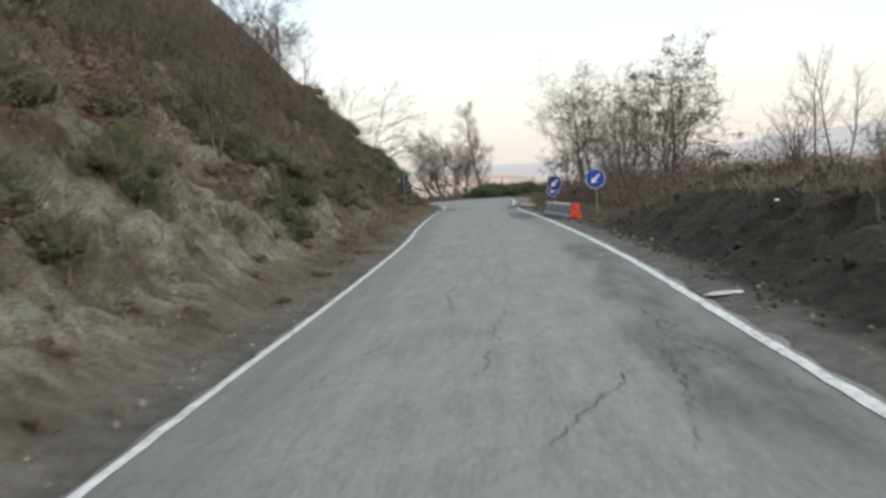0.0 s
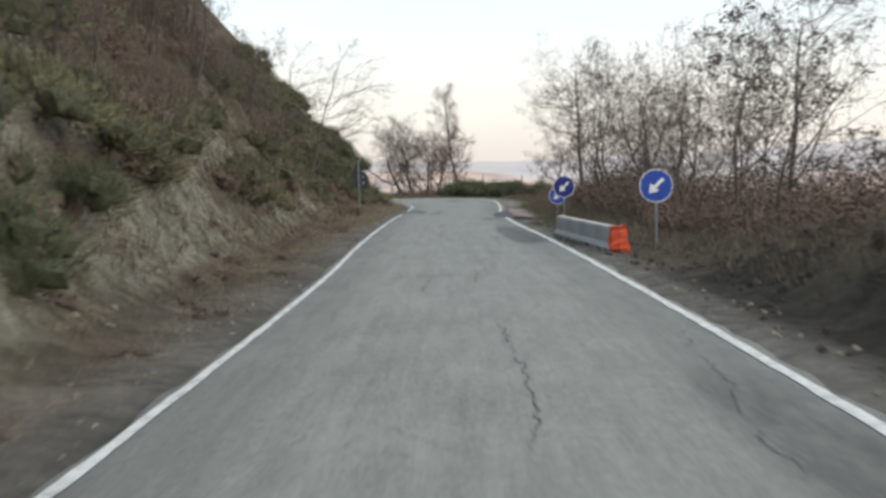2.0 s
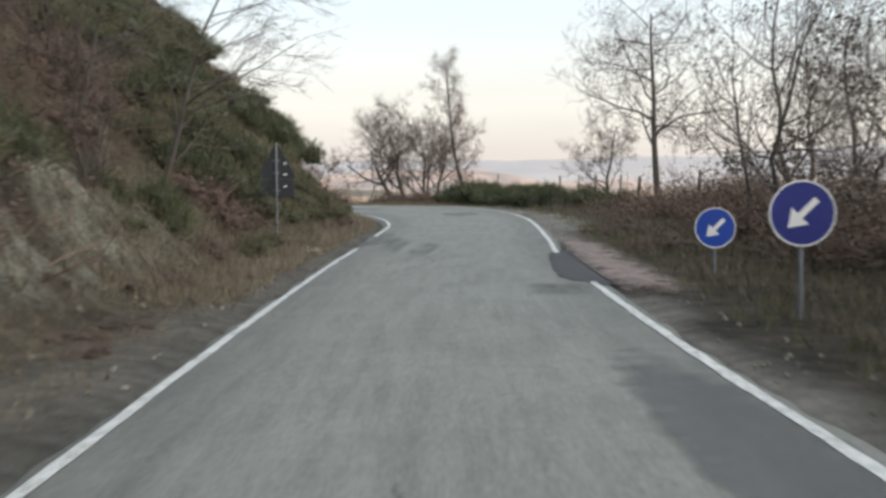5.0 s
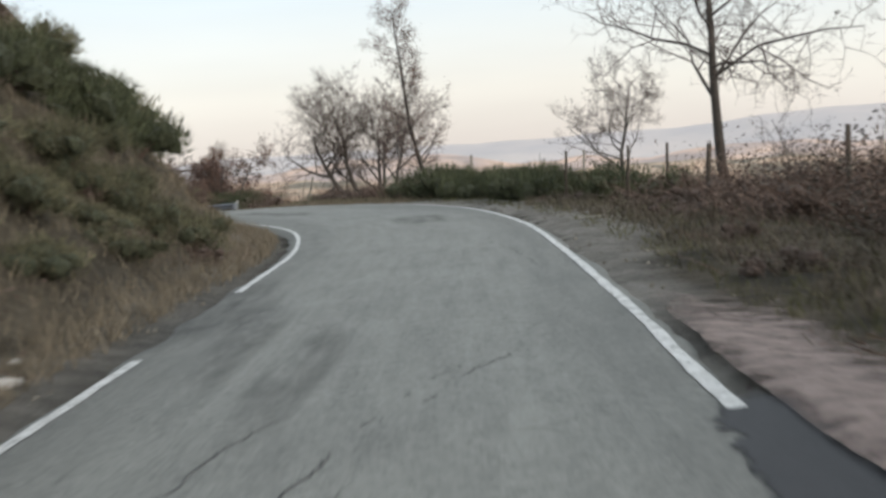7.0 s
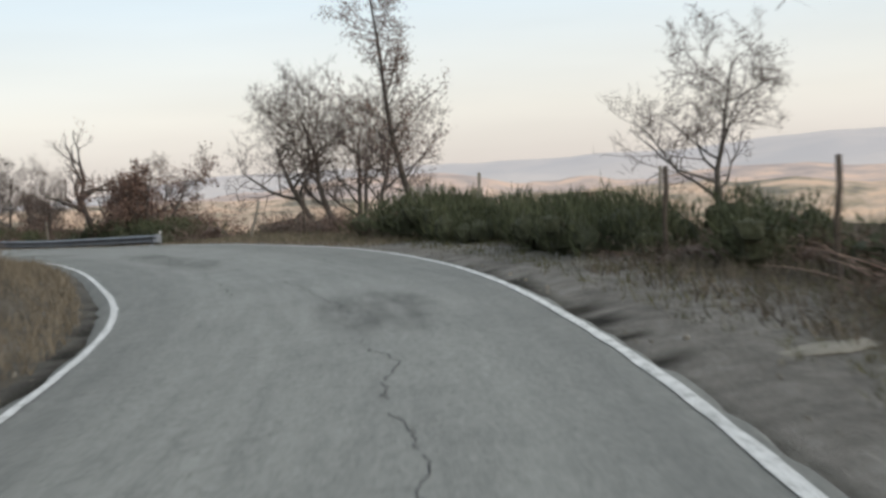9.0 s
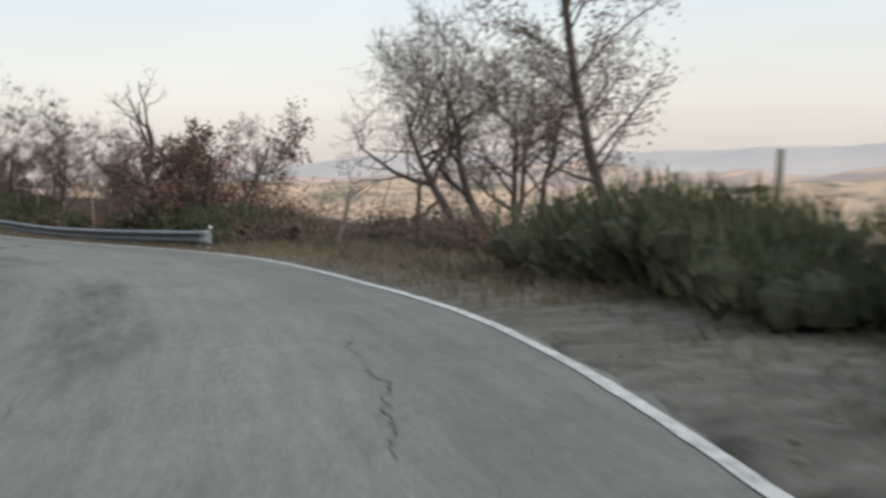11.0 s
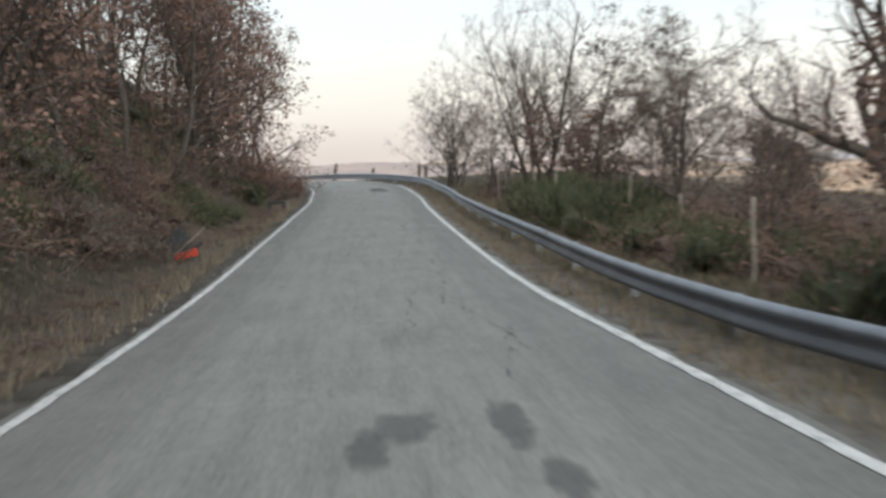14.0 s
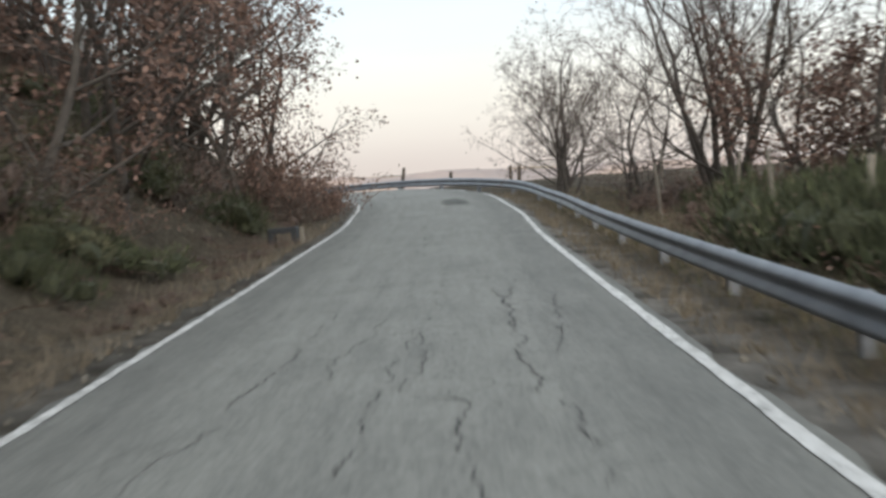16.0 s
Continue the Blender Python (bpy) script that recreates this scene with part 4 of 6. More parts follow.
# behind the crash barrier
for me, leafy, x, y, turn, size, label in (
    (BROWN, BROWN_LEAF, -5.9, 119.8, 0, 0.74, "low oak still holding withered brown leaves"), (BROWN, BROWN_LEAF, -7.0, 121.8, 130, 0.66, "low oak still holding withered brown leaves"),
    (STUBBY, None, -10.2, 130.0, 230, 1.32, "gnarled half-dead tree with thick broken limbs"), (SMALL, None, -7.1, 130.0, 100, 0.86, "small spreading bare oak"),
    (SMALL, None, -14.7, 133.0, 10, 0.85, "bare young tree behind the crash barrier"), (BUSHY, DARK_LEAF, -12.2, 130.2, 60, 0.8, "low twiggy tree behind the crash barrier"),
    (SMALL, None, -14.6, 139.5, 10, 0.82, "bare young tree behind the crash barrier"), (THIN, DARK_LEAF, -16.0, 144.5, 60, 0.8, "bare young tree behind the crash barrier"),
    (MANY, None, -27.2, 151.4, 20, 1.1, "large many-stemmed bare tree behind the crash barrier"), (BUSHY, DARK_LEAF, -31.8, 156.6, 70, 1.25, "dense twiggy tree behind the crash barrier"),
    (PODS, DARK_LEAF, -20.0, 146.6, 200, 0.98, "bare tree with dark seed clusters behind the crash barrier"), (BROWN, BROWN_LEAF, -18.0, 148.5, 250, 0.7, "oak with some withered brown leaves"), (BROWN, BROWN_LEAF, -23.6, 148.6, 140, 0.8, "oak with some withered brown leaves"),
    (PODS, DARK_LEAF, -18.6, 141.4, 40, 0.72, "bare tree with dark seed clusters behind the crash barrier"), (PODS, DARK_LEAF, -22.4, 146.4, 130, 1.05, "bare tree with dark seed clusters behind the crash barrier"), (BUSHY, DARK_LEAF, -36.2, 160.6, 150, 1.5, "dense twiggy tree behind the crash barrier"), (BUSHY, DARK_LEAF, -38.2, 164.0, 20, 1.4, "dense twiggy tree behind the crash barrier"), (THIN, DARK_LEAF, -26.4, 152.2, 230, 0.85, "bare young tree behind the crash barrier")):
    tree(me, TWIG, leafy, x, y, turn, size, label, "trees behind the crash barrier")
# the wood above the road after the bend
for k in range(64):
    s = 104 + 66 * ((k * 0.618) % 1)
    d = 2.8 + 13 * DICE.random() ** 1.2
    if s < 112:
        d += 5
    x, y, _, _ = road_at(s, -float(np.interp(s, ALONG, WIDE)) / 2 - d)
    slim = k % 4 == 0
    tree(SLIM if slim else WOODS[k % 3], TWIG, BROWN_LEAF, x, y, DICE.uniform(0, 360), DICE.uniform(0.7, 1.1) + (0.15 if s > 140 else 0), "slim bare tree in the roadside wood" if slim else "oak with withered brown leaves in the roadside wood", "trees of the roadside wood", name="wood_tree")


WOOD_DICE = random.Random(5)
for k in range(50):
    s, d = ((165.5, 3.4), (166.8, 4.6), (164.0, 4.4))[k] if k < 3 else (118 + 20 * ((k * 0.618) % 1), 3.6 + 7 * WOOD_DICE.random()) if 17 < k < 32 else (138 + 34 * ((k * 0.618) % 1), 4 + 9 * WOOD_DICE.random())
    x, y, _, _ = road_at(s, -float(np.interp(s, ALONG, WIDE)) / 2 - d)
    tree(WOODS[k % 3], TWIG, BROWN_LEAF, x, y, WOOD_DICE.uniform(0, 360), WOOD_DICE.uniform(0.9, 1.25), "oak with withered brown leaves in the roadside wood", "trees of the roadside wood", name="wood_tree")


def core_lumps(store, lumps, flat, share, rnd):
    """The dense inside of a bush: uneven lumps that the outer shoots hide."""
    ball = bmesh.new()
    bmesh.ops.create_icosphere(ball, subdivisions=1, radius=1)
    ball.verts.ensure_lookup_table()
    pts, tris = [v.co.copy() for v in ball.verts], [tuple(v.index for v in f.verts) for f in ball.faces]
    ball.free()
    verts, faces = store
    for c, r in lumps:
        n = len(verts)
        for p in pts:
            q = c + p * r * share * rnd.uniform(0.6, 1.15)
            verts.append(Vector((q.x, q.y, q.z * flat)))
        faces += [(n + a, n + b, n + d) for a, b, d in tris]


def grow_shrub(seed, blades, length, wide, flat=0.75, stems=14, up=0.9):
    """A mound of upright green shoots on a few stems."""
    rnd = random.Random(seed)
    shoots, sticks = ([], []), ([], [])
    lumps = [(Vector((rnd.gauss(0, 0.36), rnd.gauss(0, 0.36), rnd.uniform(0.25, 0.6))), rnd.uniform(0.32, 0.55)) for _ in range(9)]
    for _ in range(blades):
        c, r = rnd.choice(lumps)
        v = Vector((rnd.gauss(0, 1), rnd.gauss(0, 1), rnd.gauss(0.25, 0.9))).normalized()
        p = c + v * r * rnd.random() ** 0.3
        p.z = p.z * flat * 1.25
        way = (v * 0.6 + Vector((rnd.gauss(0, 0.25), rnd.gauss(0, 0.25), up))).normalized()
        blade(shoots, p, way, length * rnd.uniform(0.6, 1.3), wide * rnd.uniform(0.7, 1.4), rnd)
    inner = ([], [])
    core_lumps(inner, lumps, flat * 1.25, 0.6, rnd)
    for _ in range(stems):
        c, r = rnd.choice(lumps)
        tube(sticks, [Vector((rnd.gauss(0, 0.08), rnd.gauss(0, 0.08), -0.3)), c * 0.5, c + Vector((0, 0, r * 0.6))], [0.018, 0.012, 0.004], 4)
    return mesh_of("foliage", *shoots), mesh_of("stem_tangle", *sticks), mesh_of("inner_tangle", *inner)


def grow_bramble(seed, canes, bits, big=1.0):
    """A tangle of arching brown canes with a few dry leaves."""
    rnd = random.Random(seed)
    stems, dry = ([], []), ([], [])
    lumps = [(Vector((rnd.gauss(0, 0.34), rnd.gauss(0, 0.34), rnd.uniform(0.12, 0.42))), rnd.uniform(0.22, 0.4)) for _ in range(5)]
    inner = ([], [])
    core_lumps(inner, lumps, 1.0, 0.6, rnd)
    for _ in range(canes):
        a = rnd.uniform(0, 6.283)
        p = Vector((rnd.gauss(0, 0.35), rnd.gauss(0, 0.35), -0.1))
        d = Vector((math.cos(a) * 0.55, math.sin(a) * 0.55, 1)).normalized()
        pts, long = [p], rnd.uniform(0.7, 1.5)
        for i in range(4):
            d = (d + Vector((rnd.gauss(0, 0.25), rnd.gauss(0, 0.25), -0.2))).normalized()
            p = p + d * long / 4
            pts.append(p)
        ribbon(stems, pts, 0.019, rnd)
        for _ in range(bits):
            q = rnd.choice(pts[2:])
            blade(dry, q + Vector((rnd.gauss(0, 0.10), rnd.gauss(0, 0.10), rnd.gauss(0, 0.10))), Vector((rnd.gauss(0, 1), rnd.gauss(0, 1), rnd.gauss(0, 1))).normalized(), rnd.uniform(0.035, 0.075) * big, 0.026 * big, rnd)
    return mesh_of("foliage", *dry), mesh_of("cane_tangle", *stems), mesh_of("inner_tangle", *inner)


SHRUBS = [grow_shrub(40 + k, 1500, 0.17, 0.021) for k in range(4)]
BRAMBLES = [grow_bramble(50 + k, 85, 6, 1.15) for k in range(3)]
SCRUB = [grow_bramble(60 + k, 100, 15, 1.25) for k in range(2)]


def shrub(meshes, leafy, x, y, turn, size, tall, label, name, group):
    zs = ground_height([x, x + 0.6, x - 0.6, x, x], [y, y, y, y + 0.6, y - 0.6])
    way = Vector(((zs[2] - zs[1]) / 1.2, (zs[4] - zs[3]) / 1.2, 1)).normalized() * 0.4 + Vector((0.04, 0, 0.6))
    upright = way.to_track_quat("Z", "Y").to_matrix().to_4x4()
    ob = thing(name, Matrix.Translation((x, y, float(zs[0]) - 0.08 * tall)) @ upright @ pose(0, 0, 0, 0, 0, turn) @ Matrix.Diagonal((size, size, tall, 1)), label, "shrub", group)
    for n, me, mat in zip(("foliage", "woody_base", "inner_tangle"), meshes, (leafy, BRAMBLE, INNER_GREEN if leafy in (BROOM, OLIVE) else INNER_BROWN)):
        piece = part(n, me, None, ob)
        if not me.materials:
            me.materials.append(mat)
        piece.material_slots[0].link = "OBJECT"
        piece.material_slots[0].material = mat
        tagged(piece, kind="stuff")
    return ob


def beside(s, d):
    """A place d metres outside the right line (positive) or the left line (negative)."""
    w = float(np.interp(s, ALONG, WIDE)) / 2
    return road_at(s, w + d if d > 0 else d - w)[:2]


BROOM_LABEL, DRY_LABEL = "dark green broom bush with fine upright shoots", "brown leafless bramble thicket"
# broom on the bank
for k in range(120):
    s, d = DICE.uniform(2, 66), 2.5 + 7.5 * DICE.random() ** 1.3
    d += 0.9 if s < 25 else 0
    d += 1.3 if min(abs(d + 0.45 * (s - g)) for g in GULLIES) < 0.65 else 0
    x, y = beside(s, -d)
    dry = k % 3 == 2
    shrub(BRAMBLES[k % 2] if dry else SHRUBS[k % 4], (BROOM, OLIVE, BRAMBLE)[k % 3], x, y, DICE.uniform(0, 360), DICE.uniform(0.7, 1.35), DICE.uniform(0.75, 1.15), DRY_LABEL if dry else BROOM_LABEL, "dry_thicket" if dry else "broom_bush", "brambles on the bank" if dry else "broom on the bank")
for k in range(64):
    s, d = DICE.uniform(2, 66), 2.5 + 10 * DICE.random() ** 0.8
    x, y = beside(s, -d)
    shrub(BRAMBLES[k % 3], BRAMBLE, x, y, DICE.uniform(0, 360), DICE.uniform(0.6, 1.15), DICE.uniform(0.4, 0.8), DRY_LABEL, "dry_thicket", "brambles on the bank")
for k in range(34):
    s, d = DICE.uniform(14, 66), 5.0 + 5.5 * DICE.random()
    x, y = beside(s, -d)
    shrub(BRAMBLES[k % 3], BRAMBLE, x, y, DICE.uniform(0, 360), DICE.uniform(0.9, 1.5), DICE.uniform(0.9, 1.5), "tall reddish-brown leafless thicket on the bank", "dry_thicket", "brambles on the bank")
# on the nose of the bank in the bend
for k in range(24):
    s, d = 66 + 26 * DICE.random(), 3.2 + 5.0 * DICE.random()
    x, y = beside(s, -d)
    shrub(SHRUBS[k % 4], (BROOM, OLIVE)[k % 2], x, y, DICE.uniform(0, 360), DICE.uniform(0.7, 1.2), DICE.uniform(0.7, 1.1), BROOM_LABEL, "broom_bush", "broom on the bend")
for k in range(36):
    s, d = 58 + 40 * DICE.random(), 1.3 + 4.2 * DICE.random()
    x, y = beside(s, -d)
    shrub((SHRUBS[k % 4], BRAMBLES[k % 3])[k % 2], (OLIVE, BRAMBLE)[k % 2], x, y, DICE.uniform(0, 360), DICE.uniform(0.35, 0.8), DICE.uniform(0.3, 0.6), (BROOM_LABEL, DRY_LABEL)[k % 2], ("broom_bush", "bramble_thicket")[k % 2], "low scrub on the bend")
for k in range(12):
    x, y = beside(65 + 11 * DICE.random(), 4.2 + 3 * DICE.random())
    tree(THICKET, TWIG, DARK_LEAF, x, y + 0.7, 40 * k, 0.45 + 0.02 * (k % 7), "leafless twiggy bush beside the field fence", "bushes by the fence")
    shrub(BRAMBLES[k % 3], BRAMBLE, x, y, DICE.uniform(0, 360), DICE.uniform(1.1, 1.4), DICE.uniform(0.8, 1.0), "tall dark bramble thicket beside the field fence", "bramble_thicket", "tall brambles by the fence")
# hedge of broom outside the bend
for k in range(20):
    s, d = 86.5 + 13 * k / 19, 2.7 + DICE.uniform(-0.35, 0.7)
    x, y = beside(s, d)
    shrub(SHRUBS[k % 4], BROOM, x, y, DICE.uniform(0, 360), DICE.uniform(0.75, 1.05), DICE.uniform(0.95, 1.25), BROOM_LABEL, "broom_bush", "broom hedge along the bend")
for s, d, size in ((80.5, -3.6, 1.1), (83.0, -3.2, 1.1), (85.5, -3.6, 1.0), (88.0, -3.4, 0.9), (117.6, 3.1, 1.25), (119.0, 3.1, 1.3), (120.6, 3.0, 1.3), (122.2, 3.0, 1.25), (124.0, 3.1, 1.1), (118.2, 4.2, 1.3), (81.0, 4.0, 0.9), (83.5, 3.7, 1.0), (85.5, 4.4, 1.0)):
    x, y = beside(s, d)
    shrub(SHRUBS[int(s) % 4], BROOM, x, y, s * 40 % 360, size, size, BROOM_LABEL, "broom_bush", "large broom bushes outside the bend")
NOSE = random.Random(8)
for k in range(22):
    x, y = beside(66 + 18 * NOSE.random(), -(3.6 + 3.0 * NOSE.random()))
    shrub(SHRUBS[k % 4], (BROOM, OLIVE, BROOM)[k % 3], x, y, NOSE.uniform(0, 360), NOSE.uniform(0.9, 1.35), NOSE.uniform(0.7, 1.1), BROOM_LABEL, "broom_bush", "broom on the bend")
for k in range(26):
    x, y = beside(128 + 36 * NOSE.random(), -(2.2 + 4.5 * NOSE.random()))
    shrub(SHRUBS[k % 4], (BROOM, OLIVE)[k % 2], x, y, NOSE.uniform(0, 360), NOSE.uniform(0.8, 1.3), NOSE.uniform(0.6, 1.0), BROOM_LABEL, "broom_bush", "broom under the roadside wood")
for k in range(12):
    x, y = beside(66 + 15 * NOSE.random(), -(1.5 + 1.5 * NOSE.random()))
    shrub(SHRUBS[k % 4], OLIVE, x, y, NOSE.uniform(0, 360), NOSE.uniform(0.5, 0.8), NOSE.uniform(0.45, 0.7), BROOM_LABEL, "broom_bush", "broom on the bend")
for s, d, size in ((98.4, 2.9, 1.25), (99.8, 2.9, 1.35), (101.0, 3.2, 1.4), (102.3, 3.0, 1.25), (130.0, 2.9, 0.95), (133.5, 2.8, 1.0), (136.5, 3.0, 1.05)):
    x, y = beside(s, d)
    shrub(SHRUBS[int(s) % 4], BROOM, x, y, s * 70 % 360, size, size, BROOM_LABEL, "broom_bush", "large broom bushes outside the bend")
for x, y, size in ((-22.3, 143.1, 1.35), (-23.4, 144.5, 1.3), (-21.2, 141.6, 1.2), (-20.2, 140.2, 1.1)):
    shrub(SHRUBS[int(-x) % 4], BROOM, x, y, x * 50, size, size, "large dark green broom bush behind the crash barrier", "broom_bush", "large broom bushes outside the bend")
UNDER = random.Random(31)
for k in range(36):
    x, y = beside(101 + 66 * ((k * 0.618) % 1), 2.9 + 3.4 * UNDER.random())
    shrub(BRAMBLES[k % 3], BRAMBLE, x, y, UNDER.uniform(0, 360), UNDER.uniform(0.9, 1.3), UNDER.uniform(0.8, 1.2), DRY_LABEL, "bramble_thicket", "brambles behind the crash barrier")
for x, y, size in ((-2.6, 67.8, 1.1), (-3.4, 66.6, 1.2)):
    shrub(SHRUBS[2], BROOM, x, y, 40, size, size, BROOM_LABEL, "broom_bush", "broom on the bend")
# dark bushes low on the cut bank
for x, y, size, tall in ((-3.45, 30.1, 0.8, 0.75), (-5.5, 32.6, 1.1, 1.0), (-4.75, 36.1, 0.95, 0.85), (-4.45, 29.2, 0.85, 0.7), (-3.5, 54.3, 1.0, 0.9), (-3.9, 49.3, 1.0, 0.8)):
    shrub(SHRUBS[int(y) % 4], BROOM, x, y, y * 70 % 360, size, tall, BROOM_LABEL, "broom_bush", "broom on the bank")
for x, y, size, tall in ((-3.9, 34.0, 0.9, 0.55), (-4.4, 27.6, 0.9, 0.5), (-4.0, 30.9, 0.8, 0.5), (-3.6, 28.4, 0.7, 0.4), (-4.1, 32.3, 0.9, 0.5)):
    shrub(BRAMBLES[int(y) % 3], BRAMBLE, x, y, y * 70 % 360, size, tall, DRY_LABEL, "dry_thicket", "brambles on the bank")
# brambles right of the road
for k in range(50):
    s = 30 + 53 * DICE.random()
    d = (3.0 if s < 60 else 3.6) + 5 * DICE.random() ** 1.3
    x, y = beside(s, d)
    shrub(BRAMBLES[k % 3], BRAMBLE, x, y, DICE.uniform(0, 360), DICE.uniform(0.8, 1.3), DICE.uniform(0.8, 1.35), DRY_LABEL, "bramble_thicket", "brambles behind the barrier")
for k in range(34):
    s, d = 6 + 28 * DICE.random(), 4.2 + 4 * DICE.random()
    x, y = beside(s, d)
    shrub(BRAMBLES[k % 3], BRAMBLE, x, y, DICE.uniform(0, 360), DICE.uniform(0.6, 1.0), DICE.uniform(0.6, 1.0), DRY_LABEL, "bramble_thicket", "brambles behind the soil heap")
WEEDS = random.Random(77)
for k in range(14):
    x, y = 9.4 + 3.2 * WEEDS.random(), 72 + 6 * WEEDS.random()
    shrub(SCRUB[k % 2], DARK_LEAF if k % 2 else BRAMBLE, x, y, WEEDS.uniform(0, 360), WEEDS.uniform(0.9, 1.3), WEEDS.uniform(0.7, 1.0), "dense dark brown bramble bank beside the field fence", "bramble_bank", "brambles by the fence")
for k in range(16):
    x, y = beside(134 + 18 * WEEDS.random(), -(1.9 + 4.5 * WEEDS.random()))
    shrub((SHRUBS[k % 4], SCRUB[k % 2])[k % 2], (BROOM, DARK_LEAF)[k % 2], x, y, WEEDS.uniform(0, 360), WEEDS.uniform(0.7, 1.2), WEEDS.uniform(0.6, 1.0), (BROOM_LABEL, "dark dry scrub under the roadside wood")[k % 2], ("broom_bush", "oak_scrub")[k % 2], "undergrowth of the roadside wood")
for k in range(40):
    s = 62 + 34 * WEEDS.random()
    x, y = beside(s, (1.7 if s < 72 else 2.4) + 3.4 * WEEDS.random())
    shrub(BRAMBLES[k % 3], (BRAMBLE, DARK_LEAF)[k % 2], x, y, WEEDS.uniform(0, 360), WEEDS.uniform(0.5, 0.95), WEEDS.uniform(0.3, 0.55), "low dark clump of withered weeds on the verge", "weed_clump", "weeds outside the bend")
# behind the crash barrier
for k in range(20):
    s, d = (116.8 + 1.3 * k, 2.9 + 0.5 * (k % 2)) if k < 4 else (122 + 44 * ((k * 0.618) % 1), 3.2 + 2.5 * DICE.random())
    x, y = beside(s, d)
    shrub(SHRUBS[k % 4], BROOM, x, y, DICE.uniform(0, 360), DICE.uniform(0.7, 1.0), DICE.uniform(0.8, 1.2), BROOM_LABEL, "broom_bush", "broom behind the crash barrier")
for k in range(24):
    s, d = 104 + 64 * DICE.random(), 2.6 + 5 * DICE.random()
    x, y = beside(s, d)
    shrub(BRAMBLES[k % 3], BRAMBLE, x, y, DICE.uniform(0, 360), DICE.uniform(0.7, 1.1), DICE.uniform(0.7, 1.2) * (0.5 if s < 118 else 1.0), DRY_LABEL, "bramble_thicket", "brambles behind the crash barrier")
# leafy scrub along the foot of the wood
for k in range(60):
    s, d = 106 + 60 * ((k * 0.618) % 1), 3.0 + 5 * DICE.random()
    if k > 43:
        s, d = 118 + 18 * DICE.random(), 3 + 4.5 * DICE.random()
    x, y = beside(s, -d)
    shrub(SCRUB[k % 2], BROWN_LEAF if k % 3 else DARK_LEAF, x, y, DICE.uniform(0, 360), DICE.uniform(0.8, 1.4), DICE.uniform(0.7, 1.4), "brown-leaved oak scrub at the foot of the wood", "oak_scrub", "scrub at the foot of the wood")
for k in range(16):
    s, d = 120 + 26 * DICE.random(), 3.4 + 4 * DICE.random()
    x, y = beside(s, d)
    shrub(SCRUB[k % 2], BROWN_LEAF, x, y, DICE.uniform(0, 360), DICE.uniform(0.9, 1.5), DICE.uniform(0.8, 1.5), "brown-leaved oak scrub behind the crash barrier", "oak_scrub", "scrub behind the crash barrier")
for k in range(26):
    s, d = 12 + 24 * DICE.random(), 4.5 + 3.5 * DICE.random()
    x, y = beside(s, d)
    tree(THICKET, TWIG, DARK_LEAF, x, y, DICE.uniform(0, 360), DICE.uniform(0.35, 0.6), "leafless brown thicket bush behind the soil heap", "thicket behind the soil heap")
for x, y, turn in ((9.3, 29.7, 0), (9.9, 30.4, 120), (8.7, 29.0, 200)):
    tree(SLIM, PALE_TWIG, None, x, y, turn, 0.38, "thin pale sapling standing on the soil heap", "saplings on the soil heap")
# under the wood
for k in range(44):
    s, d = 104 + 60 * DICE.random(), 2.4 + 5 * DICE.random()
    x, y = beside(s, -d)
    shrub((SHRUBS[k % 4], BRAMBLES[k % 3])[k % 2], (OLIVE, BRAMBLE)[k % 2], x, y, DICE.uniform(0, 360), DICE.uniform(0.6, 1.2), DICE.uniform(0.6, 1.1), (BROOM_LABEL, DRY_LABEL)[k % 2], ("broom_bush", "bramble_thicket")[k % 2], "undergrowth of the roadside wood")

# rank growth that closes the view behind the concrete barrier
RANK = random.Random(91)
for k in range(36):
    x, y = beside(33 + 38 * ((k * 0.618) % 1), 3.6 + 3.6 * RANK.random())
    shrub(SCRUB[k % 2], (BRAMBLE, DARK_LEAF)[k % 2], x, y, RANK.uniform(0, 360), RANK.uniform(1.0, 1.3), RANK.uniform(1.0, 1.45), "tall dark leafless bramble thicket behind the barrier", "bramble_thicket", "brambles behind the barrier")
for k in range(13):
    x, y = beside(34 + 34 * ((k * 0.618) % 1), 4.5 + 4 * RANK.random())
    tree(THICKET, TWIG, DARK_LEAF, x, y, RANK.uniform(0, 360), RANK.uniform(0.5, 0.68), "twiggy leafless bush among the brambles", "bushes behind the barrier")
# broom in front of the oak scrub at the rail's end, and farther along behind the rail
for x, y, size in ((-4.9, 117.0, 0.85), (-5.4, 117.9, 1.0), (-6.1, 119.0, 1.05), (-6.9, 120.1, 1.05), (-7.7, 121.3, 1.0), (-8.6, 122.5, 0.95), (-16.2, 134.0, 1.2), (-17.2, 135.3, 1.3), (-18.2, 136.7, 1.35), (-19.2, 138.0, 1.3), (-20.4, 139.7, 1.2), (-21.3, 140.9, 1.3), (-20.2, 141.6, 1.3), (-22.0, 142.1, 1.25)):
    shrub(SHRUBS[int(-x * 10) % 4], BROOM, x, y, x * 50 % 360, size, size * 1.1, "large dark green broom bush behind the crash barrier", "broom_bush", "broom behind the crash barrier")
